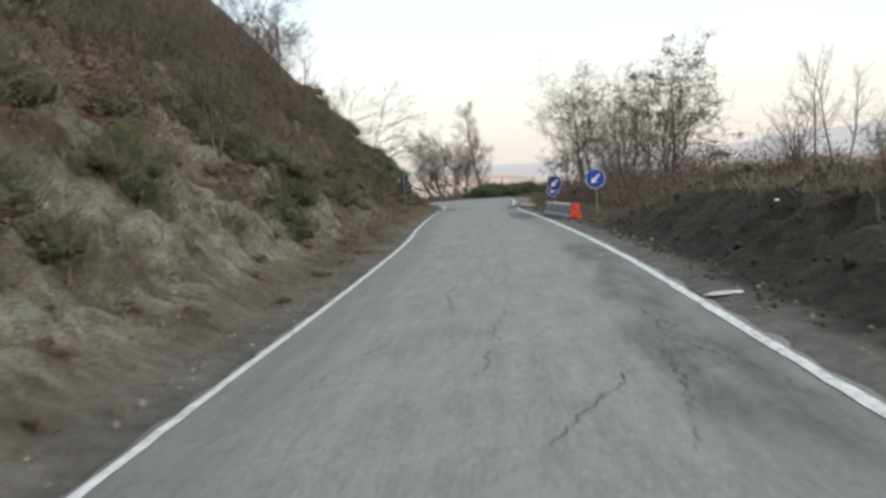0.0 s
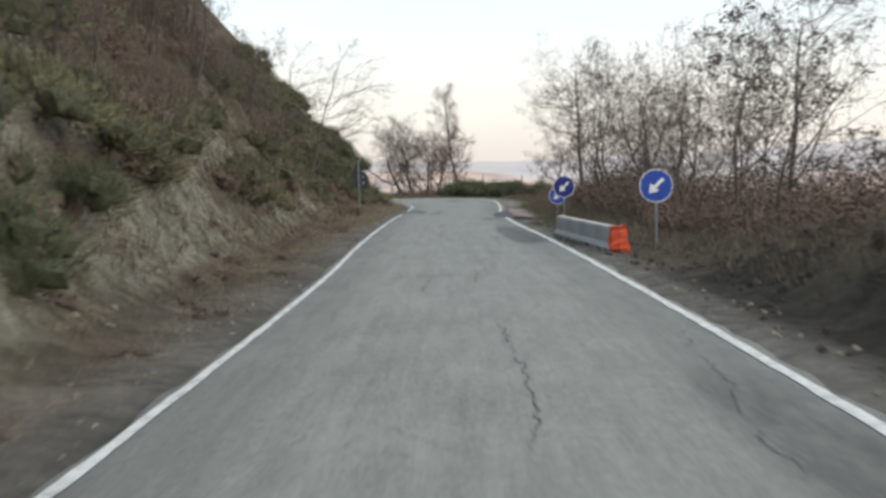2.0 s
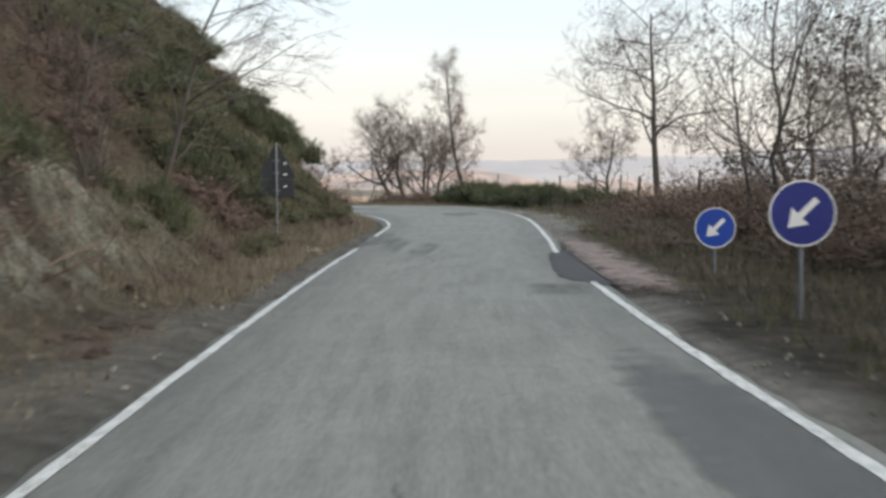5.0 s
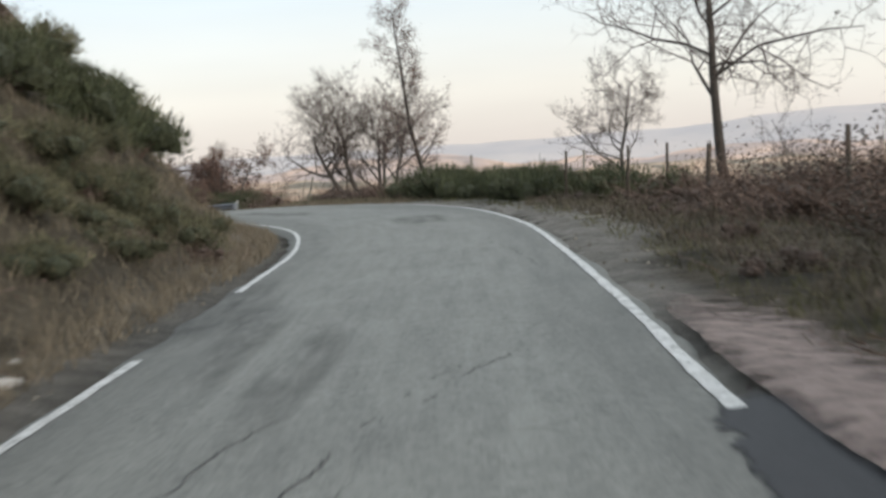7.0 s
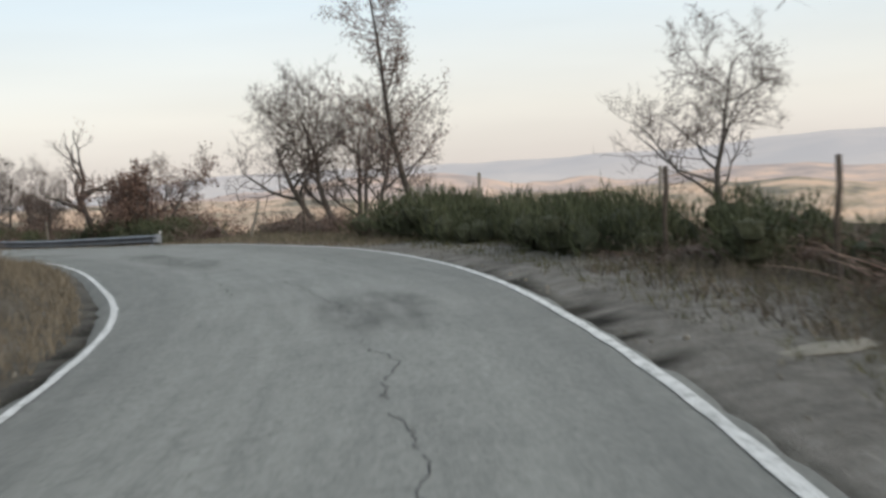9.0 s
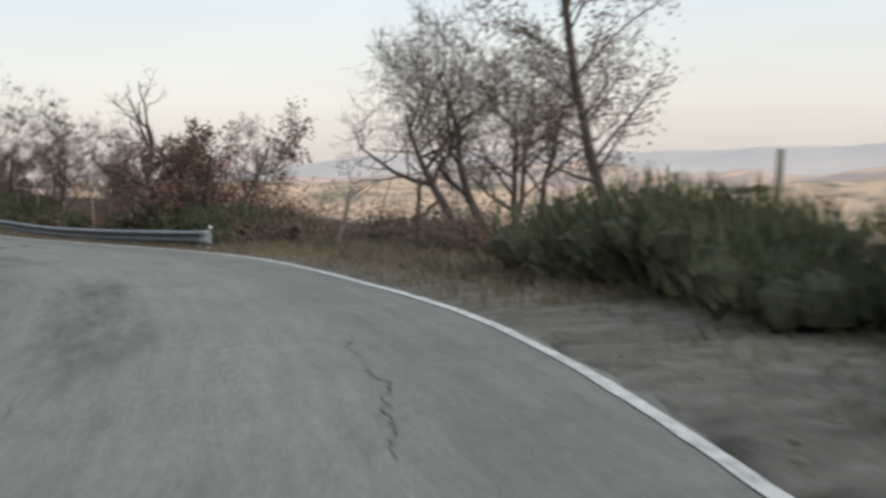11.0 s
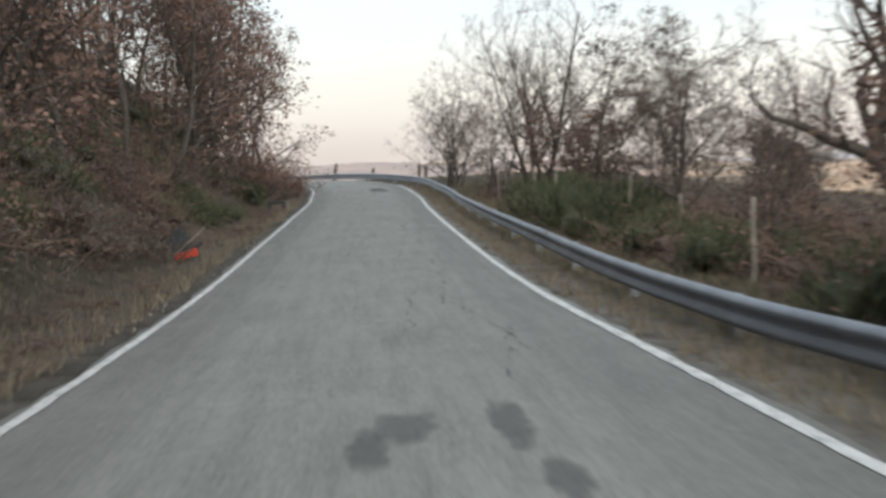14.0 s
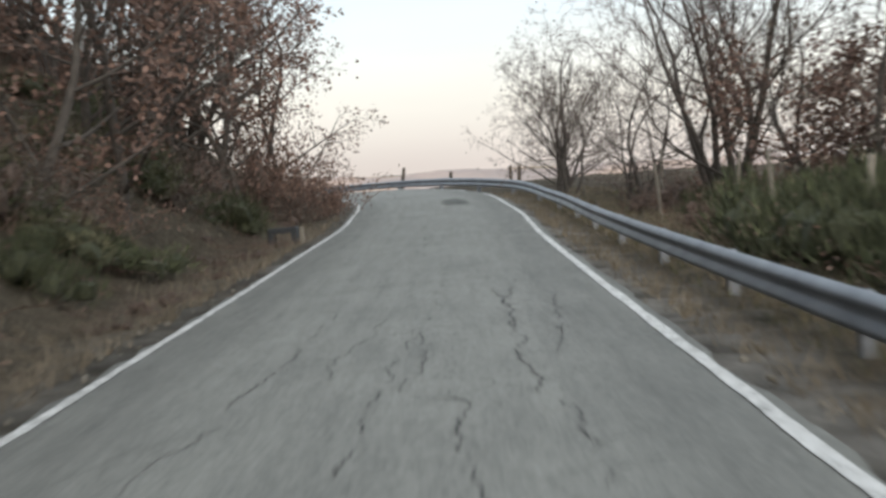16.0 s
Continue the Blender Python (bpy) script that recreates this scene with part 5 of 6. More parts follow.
# dark clumps over the clay of the bank
for k in range(44):
    m, d = 6 + 24 * ((k * 0.618) % 1), 3.2 + 5.0 * RANK.random()
    if min(abs(d + 0.45 * (m - g)) for g in GULLIES) < 0.5:
        d += 1.1
    x, y = beside(m, -d)
    shrub((SHRUBS[k % 4], BRAMBLES[k % 3])[k % 2], (BROOM, BRAMBLE)[k % 2], x, y, RANK.uniform(0, 360), RANK.uniform(0.85, 1.3), RANK.uniform(0.7, 1.05), (BROOM_LABEL, DRY_LABEL)[k % 2], ("broom_bush", "dry_thicket")[k % 2], ("broom on the bank", "brambles on the bank")[k % 2])
# scrub hanging on the low part of the bank
for k in range(18):
    x, y = beside(8 + 16 * ((k * 0.618) % 1), -(2.3 + 1.9 * RANK.random()))
    shrub((SHRUBS[k % 4], BRAMBLES[k % 3])[k % 2], (OLIVE, BRAMBLE)[k % 2], x, y, RANK.uniform(0, 360), RANK.uniform(0.5, 0.8), RANK.uniform(0.4, 0.65), (BROOM_LABEL, DRY_LABEL)[k % 2], ("broom_bush", "dry_thicket")[k % 2], ("broom on the bank", "brambles on the bank")[k % 2])
# dim scrub along the field's edge before the crash barrier
for k in range(22):
    x, y = beside(103 + 14 * ((k * 0.618) % 1), 4.2 + 4.2 * RANK.random())
    shrub(SCRUB[k % 2] if k % 4 else SHRUBS[k % 4], (BROOM, DARK_LEAF, BRAMBLE, DARK_LEAF)[k % 4], x, y, RANK.uniform(0, 360), RANK.uniform(0.9, 1.3), RANK.uniform(0.6, 0.95), "dim leafless scrub along the field edge" if k % 4 else BROOM_LABEL, "bramble_thicket" if k % 4 else "broom_bush", "scrub along the field edge")
# weeds on the soil heap
for k in range(30):
    x, y = beside(7 + 27 * ((k * 0.618) % 1), 2.2 + 3.2 * RANK.random())
    shrub(BRAMBLES[k % 3], (WILTED, DARK_LEAF)[k % 2], x, y, RANK.uniform(0, 360), RANK.uniform(0.35, 0.7), RANK.uniform(0.2, 0.4), "low clump of withered weeds on the soil heap", "weed_clump", "weeds on the soil heap")
# low withered clumps on the verges
for k in range(44):
    x, y = beside(5 + 55 * ((k * 0.618) % 1), -(0.75 + 1.6 * RANK.random()))
    shrub(BRAMBLES[k % 3], (BRAMBLE, DARK_LEAF, WILTED)[k % 3], x, y, RANK.uniform(0, 360), RANK.uniform(0.25, 0.5), RANK.uniform(0.12, 0.26), "low clump of withered weeds at the foot of the bank", "weed_clump", "weeds at the foot of the bank")
for k in range(56):
    x, y = beside(112 + 48 * ((k * 0.618) % 1), -(0.7 + 2.4 * RANK.random()))
    if math.hypot(x + 23.4, y - 129.2) < 2.0:
        continue
    shrub(BRAMBLES[k % 3], (WILTED, DARK_LEAF, BRAMBLE)[k % 3], x, y, RANK.uniform(0, 360), RANK.uniform(0.4, 0.75), RANK.uniform(0.2, 0.45), "low clump of withered weeds below the wood", "weed_clump", "weeds below the wood")
# the leafy edge of the wood on the rise
for x, y, size, tall in ((-40.6, 153.2, 1.2, 1.5), (-41.3, 154.6, 1.3, 1.9), (-39.6, 151.6, 1.0, 1.1), (-42.4, 153.6, 1.5, 2.4), (-43.0, 155.8, 1.2, 1.5), (-41.2, 152.2, 1.4, 2.2), (-44.6, 156.6, 0.9, 0.9)):
    shrub(SCRUB[int(-x * 10) % 2], BROWN_LEAF if tall > 1.4 else DARK_LEAF, x, y, x * 70 % 360, size, tall, "brown-leaved oak scrub at the edge of the wood", "oak_scrub", "scrub at the foot of the wood")
for x, y, turn, size in ((-41.8, 153.9, 40, 0.85), (-43.4, 154.8, 160, 0.95), (-42.6, 151.8, 270, 1.0)):
    tree(WOODS[int(turn) % 3], TWIG, BROWN_LEAF, x, y, turn, size, "oak with withered brown leaves in the roadside wood", "trees of the roadside wood", name="wood_tree")
# oak scrub beside the end of the crash barrier
for k in range(12):
    x, y = beside(118.5 + 6 * RANK.random(), 4.4 + 2.6 * RANK.random())
    shrub(SCRUB[k % 2], BROWN_LEAF, x, y, RANK.uniform(0, 360), RANK.uniform(0.9, 1.3), RANK.uniform(1.2, 2.0), "brown-leaved oak scrub beside the end of the crash barrier", "oak_scrub", "scrub behind the crash barrier")


def meadow(name, label, count, spots, low, high, material, seed, per=4, thick=0.012):
    """Many tufts of blades; spots(rnd) gives metres along the road and outside its lines."""
    rnd = random.Random(seed)
    sd = [spots(rnd) for _ in range(count)]
    xy = np.array([beside(s, d) for s, d in sd])
    zs = ground_height(xy[:, 0], xy[:, 1])
    store = ([], [])
    for (x, y), z in zip(xy, zs):
        h = rnd.uniform(low, high)
        for _ in range(per):
            way = Vector((rnd.gauss(0, 0.42), rnd.gauss(0, 0.42), 1)).normalized()
            blade(store, Vector((x + rnd.gauss(0, 0.05), y + rnd.gauss(0, 0.05), z - 0.02)), way, h * rnd.uniform(0.6, 1.2), thick * rnd.uniform(0.7, 1.5), rnd)
    return tagged(part(name, mesh_of(name, *store), material), label, "grass", kind="stuff")


meadow("dry_grass", "short dry straw-coloured grass on the verge", 6000, lambda r: (r.uniform(4, 66), -(0.6 + 2.3 * r.random() ** 0.7)), 0.04, 0.13, STRAW, 1)
meadow("dry_grass", "dry brown grass on the steep bank", 13000, lambda r: (r.uniform(2, 66), -(1.9 + 8.5 * r.random())), 0.10, 0.28, WILTED, 2, 4, 0.022)
meadow("dry_grass", "short withered grass at the foot of the bank", 3000, lambda r: (r.uniform(4, 62), -(0.5 + 1.8 * r.random())), 0.04, 0.12, WILTED, 9, 4, 0.014)
meadow("dry_grass", "tall dry grass on the nose of the bank", 12000, lambda r: (r.uniform(55, 106), -(0.5 + 6 * r.random() ** 1.3)), 0.10, 0.34, STRAW, 3)
meadow("dry_grass", "dry grass on the verge below the wood", 8500, lambda r: (r.uniform(104, 166), -(0.4 + 5 * r.random() ** 1.2)), 0.08, 0.28, WILTED, 4, 4, 0.016)
meadow("dry_grass", "dry grass on the outer verge", 11000, lambda r: (r.uniform(98, 172), 0.35 + 3.2 * r.random()), 0.08, 0.28, STRAW, 5)
meadow("green_grass", "sparse green grass on the outer verge", 7000, lambda r: (r.uniform(44, 168), 0.9 + 3.0 * r.random()), 0.06, 0.22, GREEN_GRASS, 6)
meadow("dry_grass", "tall dry grass behind the barrier", 7000, lambda r: (r.uniform(28, 86), 1.4 + 4 * r.random()), 0.10, 0.32, WILTED, 7, 4, 0.016)
meadow("dry_grass", "tall dry stalks on the soil heap", 5600, lambda r: (r.uniform(6, 38), 2.6 + 5.5 * r.random() ** 0.7), 0.2, 0.5, STRAW, 8)


def rubble(name, label, count, spots, low, high, material, seed):
    """Scattered stones, half sunk."""
    rnd = random.Random(seed)
    sd = [spots(rnd) for _ in range(count)]
    xy = np.array([beside(s, d) for s, d in sd])
    zs = ground_height(xy[:, 0], xy[:, 1])
    ico = bmesh.new()
    bmesh.ops.create_icosphere(ico, subdivisions=1, radius=1)
    ico.verts.ensure_lookup_table()
    pts, tris = [v.co.copy() for v in ico.verts], [tuple(v.index for v in f.verts) for f in ico.faces]
    ico.free()
    verts, faces = [], []
    for (x, y), z in zip(xy, zs):
        n, r = len(verts), low + (high - low) * rnd.random() ** 2.5
        turn = Euler((rnd.uniform(0, 6), rnd.uniform(0, 6), rnd.uniform(0, 6))).to_matrix()
        for p in pts:
            q = turn @ Vector((p.x * 1.3, p.y, p.z * 0.75)) * r * rnd.uniform(0.75, 1.2)
            verts.append((x + q.x, y + q.y, z + q.z + r * 0.15))
        faces += [(n + a, n + b, n + c) for a, b, c in tris]
    return tagged(part(name, mesh_of(name, verts, faces), material), label, "stones", kind="stuff")


SOIL = surface("dark_soil_clod", (0.020, 0.017, 0.014), (0.056, 0.050, 0.040), 4, 40, 0.95, bump=0.6, depth=0.02)
rubble("clay_rubble", "pale clay lumps at the foot of the bank", 900, lambda r: (r.uniform(4, 60), -(1.4 + 3.6 * r.random())), 0.01, 0.05, STONE, 11)
rubble("soil_clods", "dark clods of soil beside the road", 2600, lambda r: (r.uniform(4, 40), 0.5 + 4.5 * r.random()), 0.010, 0.05, SOIL, 12)
rubble("soil_clods", "large dark clods on the soil heap", 220, lambda r: (r.uniform(6, 34), 1.1 + 4.2 * r.random()), 0.03, 0.11, SOIL, 15)
rubble("gravel", "loose gravel along the road edge", 1600, lambda r: (r.uniform(6, 150), r.choice((-1, 1)) * (0.25 + 0.7 * r.random())), 0.008, 0.035, STONE, 13)
rubble("pink_rubble", "pinkish broken rubble beside the tar patch", 1400, lambda r: (r.uniform(54, 70), 0.2 + 1.1 * r.random()), 0.006, 0.03, PINK, 14)

pink = strip("rubble_patch", 53.5, 67.0, 0.20, 1.2, 0.0, PINK, None, 0.2, 8, 0.03, 77, "right")
tagged(pink, "pinkish crushed rubble spread beside the road", "rubble", kind="structure")
for i, v in enumerate(pink.data.vertices):
    heap = 0.10 * float(bumps(np.array([v.co.x * 1.3]), np.array([v.co.y * 1.1]), 19)[0]) * float(np.interp(v.co.y, [53, 56, 62, 64], [0, 1, 1, 0]))
    v.co.z = height(v.co.x, v.co.y) + (0.10, 0.07, 0.05, 0.04, 0.03, 0.025, 0.02, 0.015, 0.01)[i % 9] + 0.6 * heap * (0, 0.5, 1, 1, 1, 1, 0.8, 0.4, 0)[i % 9]
lanes_n = len(pink.data.vertices) // 9
pink.data.polygons.foreach_set("use_smooth", [True] * len(pink.data.polygons))
lay_rim(pink.data, [w * min(1.0, 0.08 * i, 0.08 * (lanes_n - 1 - i)) for i in range(lanes_n) for w in (0.45, 0.7, 0.85, 0.8, 0.75, 0.65, 0.5, 0.3, 0.0)])

# ---------------------------------------------------------------- signs
def round_sign(x, y, z_mid, radius, face, label, turn=0.0):
    """A round direction sign on a thin post: disc, rim, white arrow pointing down to the left."""
    z = height(x, y)
    m = pose(x, y, z) @ UP @ pose(0, 0, 0, 0, 0, turn)
    ob = thing("road_sign", m, label, "sign", "direction signs by the barrier")
    h = z_mid - z
    part("post", rod(bmesh.new(), (0, 0.03, -0.3), (0, 0.03, h + radius * 0.6), 0.022), ZINC, ob)
    back = Matrix.Translation((0, 0, h)) @ pose(0, 0, 0, 90)
    bm = bmesh.new()
    bmesh.ops.create_cone(bm, cap_ends=True, segments=40, radius1=radius, radius2=radius, depth=0.012, matrix=back)
    disc = part("disc", bm, face, ob)
    bm = bmesh.new()
    pr = bmesh.ops.create_circle(bm, segments=40, radius=radius * 1.0, matrix=Matrix.Translation((0, -0.009, h)) @ pose(0, 0, 0, 90))["verts"]
    pi = bmesh.ops.create_circle(bm, segments=40, radius=radius * 0.95, matrix=Matrix.Translation((0, -0.009, h)) @ pose(0, 0, 0, 90))["verts"]
    for k in range(40):
        bm.faces.new((pr[k], pr[(k + 1) % 40], pi[(k + 1) % 40], pi[k]))
    part("rim", bm, WHITE, disc, "thin white rim")
    bm = bmesh.new()
    r = radius
    outline = [(0.60, 0.10), (-0.10, 0.10), (-0.10, 0.36), (-0.62, 0.0), (-0.10, -0.36), (-0.10, -0.10), (0.60, -0.10)]
    c, sn = math.cos(radians(45)), math.sin(radians(45))
    bm.faces.new([bm.verts.new(((u * c - v * sn) * r, -0.011, h + (u * sn + v * c) * r)) for u, v in outline])
    part("arrow", bm, WHITE, disc, "white arrow pointing down to the left")
    for dz in (-0.35, 0.35):
        part("clamp", box(bmesh.new(), 0.07, 0.03, 0.03, Matrix.Translation((0, 0.022, h + dz * radius))), ZINC, ob)
    return ob


round_sign(4.67, 37.4, 1.06, 0.29, BLUE, "blue round sign with white arrow beside the barrier", -4)
round_sign(4.81, 51.8, 0.93, 0.31, NAVY, "dark blue round sign with white arrow on thin post", -4)
round_sign(5.2, 56.8, 0.57, 0.27, BLUE, "low blue round sign with white arrow in grass", -4)


def sign_back(x, y):
    """A triangular warning sign with a plate under it, seen from behind."""
    ob = thing("warning_sign", pose(x, y, height(x, y)) @ UP @ Matrix.Scale(0.9, 4), "triangular warning sign seen from its dark back", "sign")
    part("post", rod(bmesh.new(), (0, 0, -0.3), (0, 0, 2.32), 0.028), ZINC, ob)
    bm = bmesh.new()
    pts = [(-0.45, 0.0), (-0.41, -0.04), (0.41, -0.04), (0.45, 0.0), (0.03, 0.78), (-0.03, 0.78)]
    f = bm.faces.new([bm.verts.new((u, 0.035, 1.52 + v)) for u, v in pts])
    ext = bmesh.ops.extrude_face_region(bm, geom=[f])["geom"]
    bmesh.ops.translate(bm, verts=[v for v in ext if isinstance(v, bmesh.types.BMVert)], vec=(0, 0.02, 0))
    part("triangle_plate", bm, SIGN_BACK, ob)
    part("lower_plate", box(bmesh.new(), 0.82, 0.02, 0.42, Matrix.Translation((0.0, 0.045, 1.26)), 0.006), SIGN_BACK, ob)
    for h in (1.3, 1.58, 1.84):
        part("sticker", box(bmesh.new(), 0.085, 0.008, 0.04, pose(0.2, 0.03, h, 0, -12, 0), 0.002), WHITE, ob, "small white sticker on the back")
    for h in (1.2, 1.62, 1.9):
        part("bracket", box(bmesh.new(), 0.16, 0.02, 0.03, Matrix.Translation((0, 0.03, h))), ZINC, ob)


sign_back(-1.68, 66.9)

# ---------------------------------------------------------------- low concrete barrier
BAR = [(4.02, 37.3), (3.98, 39.1), (3.93, 40.9), (3.88, 42.7), (3.84, 44.4)]


def barrier_block(length):
    """Section of a low road barrier: wide foot with drain notches, upright wall with a paler top."""
    half = [(0.165, 0.0), (0.165, 0.07), (0.095, 0.15), (0.075, 0.40), (0.055, 0.43)]
    loop = half + [(-u, v) for u, v in reversed(half)]
    bm = bmesh.new()
    rings = []
    for y in (0.0, 0.02, length - 0.02, length):
        k = 0.985 if y in (0.0, length) else 1.0
        rings.append([bm.verts.new((u * k, y, v * k)) for u, v in loop])
    for a, b in zip(rings, rings[1:]):
        for i in range(len(loop)):
            bm.faces.new((a[i], a[(i + 1) % len(loop)], b[(i + 1) % len(loop)], b[i]))
    bm.faces.new(rings[0])
    bm.faces.new(rings[-1][::-1])
    bmesh.ops.recalc_face_normals(bm, faces=bm.faces[:])
    me = bpy.data.meshes.new("wall")
    bm.to_mesh(me)
    bm.free()
    return me


block = barrier_block(1.76)
# thin strip along the top, in a paler concrete than the wall
cap = box(bmesh.new(), 0.125, 1.74, 0.014, Matrix.Translation((0, 0.88, 0.437)), 0.004)
cap_mesh = bpy.data.meshes.new("cap")
cap.to_mesh(cap_mesh)
cap.free()
# no hole is cut: a dark block on the foot paints each notch's shade
notch = bmesh.new()
box(notch, 0.03, 0.11, 0.06, Matrix.Translation((-0.158, 0.5, 0.028)))
notch_mesh = bpy.data.meshes.new("notch_shade")
notch.to_mesh(notch_mesh)
notch.free()
for (xa, ya), (xb, yb) in zip(BAR, BAR[1:]):
    ob = thing("concrete_barrier", pose(xa, ya, -0.06, 0, 0, math.degrees(math.atan2(-(xb - xa), yb - ya))), "low grey concrete road barrier section with paler top", "barrier", "concrete barrier sections")
    part("wall", block, CONCRETE, ob)
    part("cap", cap_mesh, CONCRETE_TOP, ob, "pale top edge")
    for k in range(2):
        part("notch_shade", notch_mesh, SIGN_BACK, ob, "dark block for the shade in a drain notch").location.y = 0.8 * k
# orange sheet wrapped over the near end
bm = bmesh.new()
rows = []
for i in range(9):
    u = i / 8
    ring = []
    for j, (a, b) in enumerate([(-0.185, 0.22), (-0.17, -0.03), (0.0, -0.05), (0.17, -0.03), (0.185, 0.22)]):
        w = float(bumps(np.array([i * 0.9 + 2.0]), np.array([j * 1.3 + 4.0]), 71)[0]) - 0.5
        taper = 1 - 0.30 * u
        ring.append(bm.verts.new((a * taper + w * 0.05, b - 0.01 + w * 0.05, 0.02 + 0.445 * u + (w * 0.04 if i == 0 else 0))))
    rows.append(ring)
for a, b in zip(rows, rows[1:]):
    for j in range(4):
        bm.faces.new((a[j], a[j + 1], b[j + 1], b[j]))
top = rows[-1]
bm.faces.new(top)
bmesh.ops.solidify(bm, geom=bm.faces[:], thickness=0.012)
ob = thing("orange_sheet", pose(4.02, 37.3, -0.06), "orange plastic warning sheet wrapped over the barrier end", "warning sheet")
part("sheet", bm, ORANGE, ob)

# ---------------------------------------------------------------- steel crash barrier
def rail_offset(s):
    return float(np.interp(s, [114, 116, 123, 150, 240], [1.6, 1.48, 1.12, 1.1, 1.1]))


def rail_height(s):
    return float(lay(s)) + float(np.interp(s, [115, 122, 127, 134, 240], [0.11, 0.09, 0.11, 0.17, 0.21]))


WAVE = [(u * 0.95, v * 0.96) for u, v in [(0.0, 0.155), (-0.025, 0.150), (-0.080, 0.105), (-0.083, 0.075), (-0.028, 0.030), (-0.020, 0.0), (-0.028, -0.030), (-0.083, -0.075), (-0.080, -0.105), (-0.025, -0.150), (0.0, -0.155)]]
rail = thing("guard_rail", pose(0, 0, 0), "galvanised steel W-beam crash barrier on short posts", "crash barrier")
s0, bay = spot(-4.92, 114.83)[0] + 0.6, 4.0
for k in range(22):
    a = s0 + bay * k
    verts, faces = [], []
    n = 9
    for i in range(n):
        s = a + (bay + 0.16) * i / (n - 1)
        x, y, _, turn = road_at(s, float(np.interp(s, ALONG, WIDE)) / 2 + rail_offset(s))
        c, d = math.cos(radians(turn)), math.sin(radians(turn))
        lap = 0.004 * (k % 2) + 0.0015
        for thick in (0.0, 0.005):
            for u, v in WAVE:
                q = u + lap + thick
                verts.append((x + c * q, y + d * q, rail_height(s) + v))
        if i:
            m = len(WAVE)
            o, p = (i - 1) * 2 * m, i * 2 * m
            for t in (0, m):
                faces += [(o + t + j, o + t + j + 1, p + t + j + 1, p + t + j) for j in range(m - 1)]
            faces += [(o, p, p + m, o + m), (o + m - 1, o + 2 * m - 1, p + 2 * m - 1, p + m - 1)]
    part("beam", mesh_of("beam", verts, faces, True), ZINC, rail)
    x, y, _, turn = road_at(a + 0.25, float(np.interp(a, ALONG, WIDE)) / 2 + rail_offset(a) + 0.09)
    z, g = rail_height(a), height(x, y)
    bm = box(bmesh.new(), 0.12, 0.09, z + 0.12 - g + 0.4, pose(x, y, (z + 0.12 + g - 0.4) / 2, 0, 0, turn), 0.008)
    rail_post = part("post", bm, ZINC, rail)
    part("spacer", box(bmesh.new(), 0.12, 0.09, 0.16, pose(x - 0.05 * math.cos(radians(turn)), y - 0.05 * math.sin(radians(turn)), z, 0, 0, turn), 0.01), ZINC, rail_post)
# flared end piece
x, y, _, turn = road_at(s0, float(np.interp(s0, ALONG, WIDE)) / 2 + rail_offset(s0))
verts, faces = [], []
n = 10
for i in range(n):
    u = i / (n - 1)
    a = u * 2.4
    for q, v in WAVE:
        r = 0.16
        px_, py_ = q * (1 - 0.55 * u) + r * (1 - math.cos(a)), -r * math.sin(a) - 0.12 * u
        verts.append((px_, py_, v * (1 + 0.12 * u)))
    if i:
        m = len(WAVE)
        o = (i - 1) * m
        faces += [(o + j, o + j + 1, o + m + j + 1, o + m + j) for j in range(m - 1)]
end_me = mesh_of("end_piece", verts, faces, True)
end = part("end_piece", end_me, ZINC, rail, "rounded fishtail end of the rail")
end.matrix_basis = pose(x, y, rail_height(s0), 0, 0, turn)
mod = end.modifiers.new("thickness", "SOLIDIFY")
mod.thickness = 0.006


# ---------------------------------------------------------------- fence posts
def fence_post(x, y, tall, thick, lean, turn, mat, label, group, z=None):
    """A rough split post with a worn uneven top."""
    rnd = random.Random(int(x * 97 + y * 31))
    store = ([], [])
    pts, radii = [], []
    for i in range(6):
        u = i / 5
        pts.append(Vector((rnd.gauss(0, 0.006) + 0.02 * u * u, rnd.gauss(0, 0.006), -0.3 + (tall + 0.3) * u)))
        radii.append(thick * (1.05 - 0.2 * u) * rnd.uniform(0.93, 1.07))
    tube(store, pts, radii, 7)
    n = len(store[0])
    store[0].append(pts[-1] + Vector((0.01, 0, 0.015)))
    store[1].extend([(n - 7 + k, n - 7 + (k + 1) % 7, n) for k in range(7)])
    ob = thing("fence_post", pose(x, y, height(x, y) if z is None else z) @ UP @ pose(0, 0, 0, lean, 0, turn), label, "fence post", group)
    part("stake", mesh_of("stake", *store, smooth=True), mat, ob)
    return ob


FIELD = "posts of the field fence"
for x, y, tall, thick, lean, turn, mat in ((6.75, 87.9, 1.25, 0.035, 3, 0, DARK_WOOD), (7.45, 83.5, 1.25, 0.036, 2, 40, DARK_WOOD), (8.3, 83.4, 1.25, 0.036, 2, 80, DARK_WOOD), (8.3, 80.0, 1.25, 0.06, 4, 90, DARK_WOOD), (8.6, 96.5, 1.25, 0.035, 2, 10, WEATHERED), (9.0, 74.5, 1.3, 0.05, 3, 120, DARK_WOOD),
                                           (5.2, 99.8, 1.3, 0.045, 2, 30, WEATHERED), (4.5, 102.6, 1.15, 0.05, 2, 0, WEATHERED), (2.9, 106.6, 1.25, 0.04, 1, 60, DARK_WOOD), (0.6, 110.3, 1.25, 0.045, 2, 20, DARK_WOOD)):
    fence_post(x, y, tall, thick, lean, turn, mat, "thin weathered wooden fence post" if mat is WEATHERED else "dark old wooden fence post", FIELD)
fence_post(-1.25, 112.3, 1.2, 0.05, 16, 80, WEATHERED, "pale wooden fence post leaning far over", FIELD)
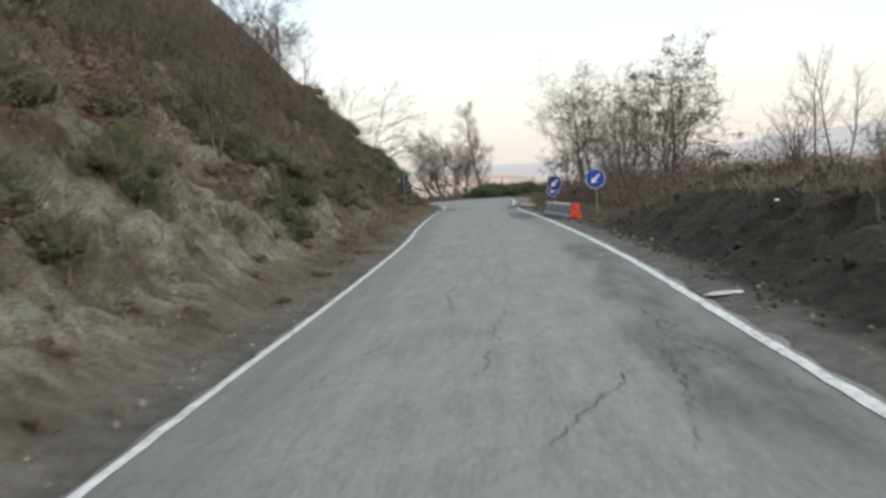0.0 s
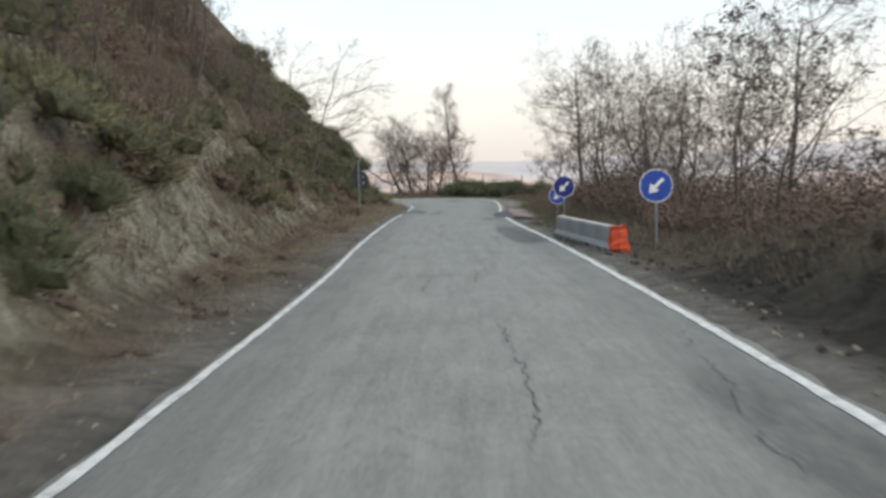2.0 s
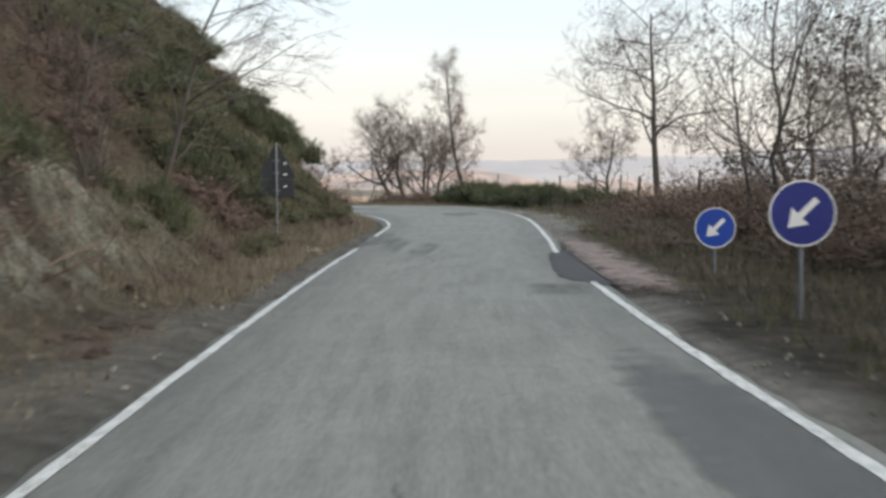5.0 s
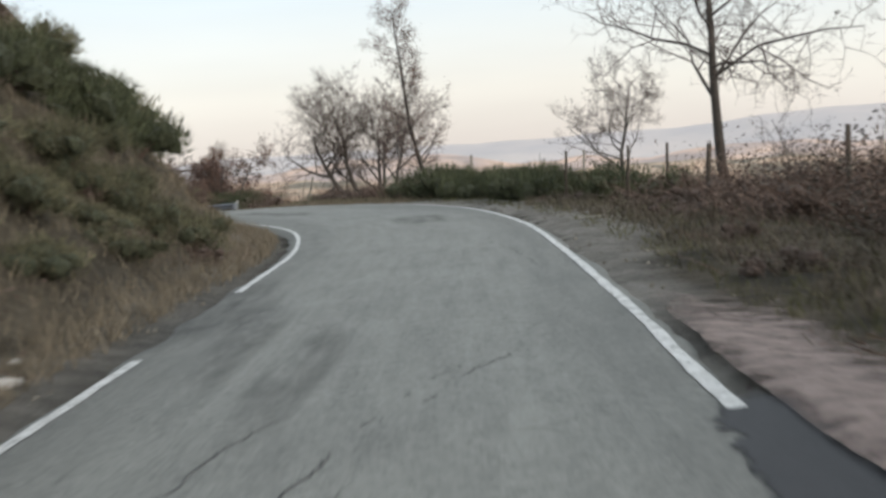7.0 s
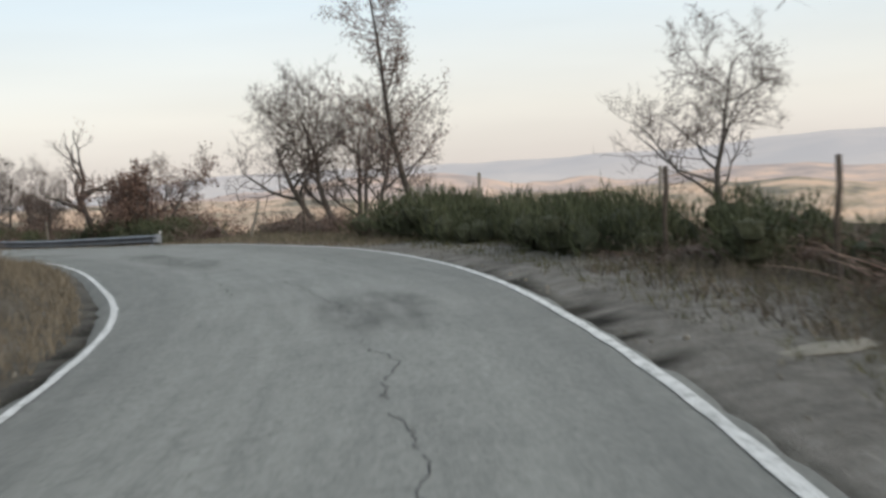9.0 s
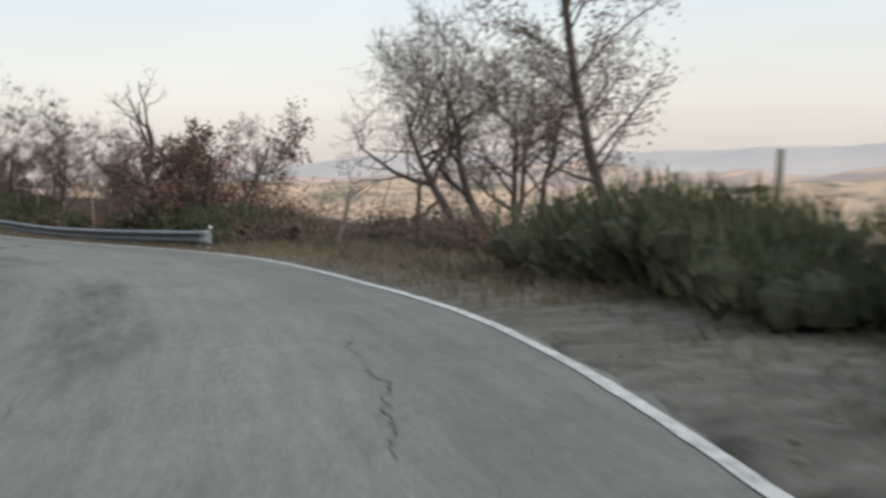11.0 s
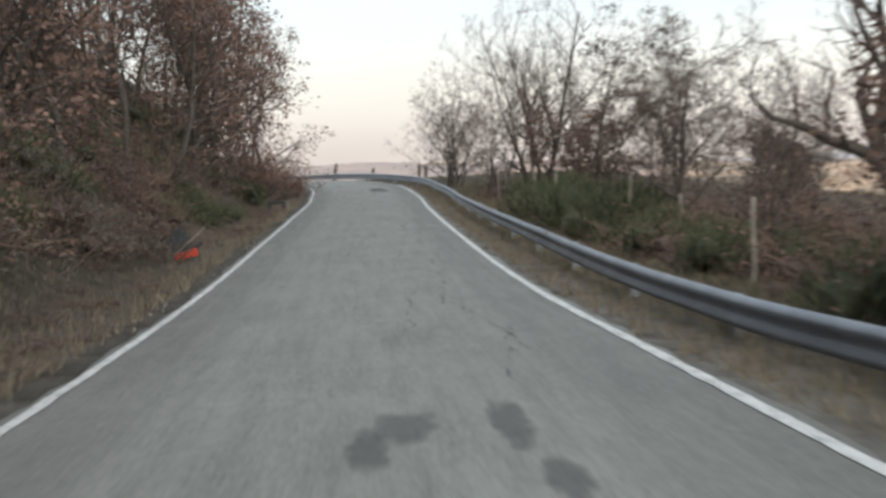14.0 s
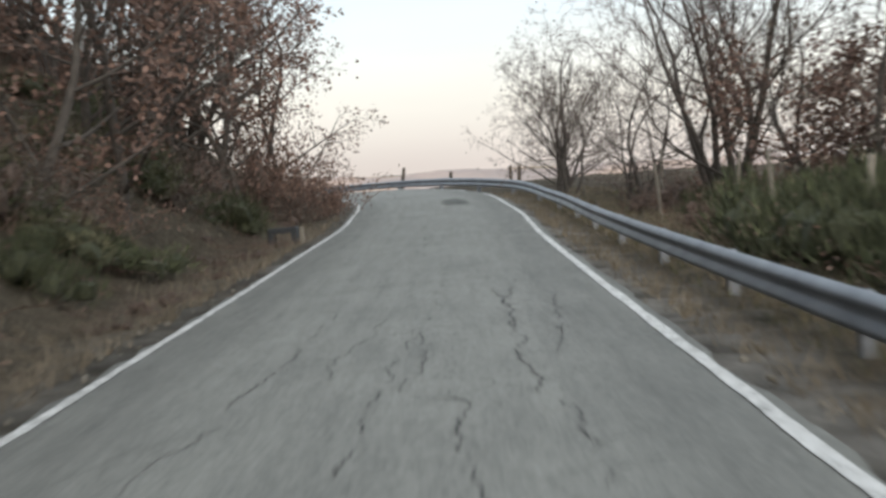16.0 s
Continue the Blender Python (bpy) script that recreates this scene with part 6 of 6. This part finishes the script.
for k in range(11):
    s = 121 + 4.0 * k + DICE.uniform(-0.6, 0.6)
    x, y = beside(s, 2.9 + DICE.uniform(-0.3, 0.4))
    fence_post(x, y, DICE.uniform(1.0, 1.35), DICE.uniform(0.035, 0.045), DICE.uniform(0, 8), DICE.uniform(0, 360), WEATHERED, "pale weathered fence post behind the crash barrier", "posts behind the crash barrier")
for x, y, lean in ((-57.5, 180.5, 8), (-54.0, 180.0, 2), (-49.6, 178.8, 1), (-49.0, 178.6, 3)):
    fence_post(x, y, 1.0 if lean > 5 else 0.55, 0.10, lean, 100, DARK_WOOD, "thick dark post on the crest of the road", "posts on the crest", z=height(x, y) + 0.25)

# ---------------------------------------------------------------- litter and small things
def fallen_sign(x, y):
    """A toppled temporary sign: dark plate, its bent support bar and a red strip."""
    z = height(x, y)
    ob = thing("fallen_sign", pose(x, y, z + 0.03, 0, 0, 35) @ Matrix.Scale(1.1, 4), "toppled road sign with dark plate, bar and red strip", "sign")
    bm = bmesh.new()
    f = bm.faces.new([bm.verts.new(p) for p in ((-0.42, 0.05, 0.0), (0.0, -0.02, 0.0), (0.08, 0.10, 0.34), (-0.08, 0.2, 0.58), (-0.24, 0.2, 0.5), (-0.36, 0.14, 0.3))])
    bmesh.ops.triangulate(bm, faces=[f])
    bmesh.ops.solidify(bm, geom=bm.faces[:], thickness=0.012)
    part("plate", bm, SIGN_BACK, ob, "dark blue-grey sign plate")
    part("support_bar", rod(bmesh.new(), (-0.30, -0.08, 0.0), (0.36, 0.02, 0.55), 0.018), WEATHERED, ob)
    part("red_strip", box(bmesh.new(), 0.42, 0.03, 0.13, pose(0.02, -0.13, 0.085, 12, -14, 6), 0.01), RED, ob, "bright red plastic strip")
    part("foot", box(bmesh.new(), 0.5, 0.12, 0.08, pose(0.08, -0.02, 0.16, 8, -32, 8), 0.02), SIGN_BACK, ob)


fallen_sign(-23.8, 129.65)


def drain_mouth(x, y, turn):
    ob = thing("drain_mouth", pose(x, y, height(x, y) + 0.04, 0, 0, turn), "small dark drain mouth with pale marker stone", "drain")
    bm = bmesh.new()
    for sx, sz, cx, cz in ((0.12, 0.55, -0.25, 0.02), (0.12, 0.55, 0.25, 0.02), (0.62, 0.12, 0, 0.30)):
        box(bm, sx, 0.5, sz, Matrix.Translation((cx, 0, cz)), 0.02)
    part("surround", bm, SIGN_BACK, ob)
    # near-black block added to fill the whole mouth so it looks solid
    part("dark_fill", box(bmesh.new(), 0.42, 0.46, 0.56, Matrix.Translation((0, 0.01, -0.02)), 0.005), TAR, ob)
    part("marker_stone", box(bmesh.new(), 0.10, 0.10, 0.46, Matrix.Translation((0.40, -0.05, 0.12)), 0.03), STONE, ob)


x, y = beside(158.5, -1.0)
drain_mouth(x, y, 35)


def litter(name, label, x, y, sx, sy, sz, turn, mat, seed):
    """A crumpled scrap or pale stone."""
    bm = bmesh.new()
    bmesh.ops.create_icosphere(bm, subdivisions=2, radius=0.5)
    for v in bm.verts:
        w = float(bumps(np.array([v.co.x * 3 + seed]), np.array([v.co.y * 3 + v.co.z * 2]), seed)[0])
        v.co *= 0.6 + 0.7 * w
        v.co = Vector((v.co.x * sx, v.co.y * sy, max(v.co.z, -0.3) * sz))
    ob = thing(name, pose(x, y, height(x, y) + sz * 0.2, 0, 0, turn), label, "litter")
    part("lump", bm, mat, ob)


litter("pale_stone", "pale flat stone lying in the verge grass", -0.75, 65.0, 0.34, 0.16, 0.12, 20, CONCRETE_TOP, 1)
litter("pale_stone", "small pale stone lying in the verge grass", -1.0, 66.2, 0.14, 0.09, 0.06, 0, CONCRETE_TOP, 2)
litter("paper_scrap", "white crumpled scrap on the dark soil", 2.88, 13.1, 0.34, 0.5, 0.03, 60, CONCRETE_TOP, 3)
litter("paper_scrap", "small white scrap on the soil heap", 5.2, 19.5, 0.07, 0.06, 0.05, 10, PLASTIC, 4)
litter("paper_scrap", "small white scrap beside the road", 3.9, 23.6, 0.06, 0.06, 0.05, 0, PLASTIC, 5)
litter("paper_scrap", "small white scrap on the soil heap", 5.9, 20.5, 0.08, 0.06, 0.05, 70, PLASTIC, 6)
litter("pale_stone", "white stone at the foot of the bank", -3.5, 25.5, 0.12, 0.12, 0.1, 0, PLASTIC, 7)
litter("paper_scrap", "white scrap lying on the tar patch", 3.95, 60.2, 0.2, 0.1, 0.04, 50, PLASTIC, 8)
litter("paper_scrap", "white scrap caught in the grass by the rail end", -4.7, 115.3, 0.13, 0.1, 0.08, 0, PLASTIC, 9)
def hung_scrap(x, y, tall):
    """A scrap of white film snagged on the tip of a bramble cane."""
    ob = thing("snagged_scrap", pose(x, y, height(x, y)) @ UP, "white plastic scrap snagged on a thin cane", "litter")
    part("cane", rod(bmesh.new(), (0, 0, -0.1), (0.03, 0, tall), 0.008, 0.004, 6), BRAMBLE, ob)
    bm = bmesh.new()
    bmesh.ops.create_icosphere(bm, subdivisions=2, radius=0.045)
    for v in bm.verts:
        w = float(bumps(np.array([v.co.x * 40 + 3]), np.array([v.co.y * 40 + v.co.z * 25]), 5)[0])
        v.co = Vector((v.co.x * (0.7 + w) + 0.03, v.co.y * (0.5 + w), v.co.z * (0.6 + 0.6 * w) + tall))
    part("film", bm, PLASTIC, ob, "crumpled white film")


hung_scrap(-4.72, 115.45, 0.5)
litter("broken_asphalt", "slab of pale broken asphalt on the verge", 5.9, 79.5, 0.9, 0.5, 0.05, 15, STONE, 10)

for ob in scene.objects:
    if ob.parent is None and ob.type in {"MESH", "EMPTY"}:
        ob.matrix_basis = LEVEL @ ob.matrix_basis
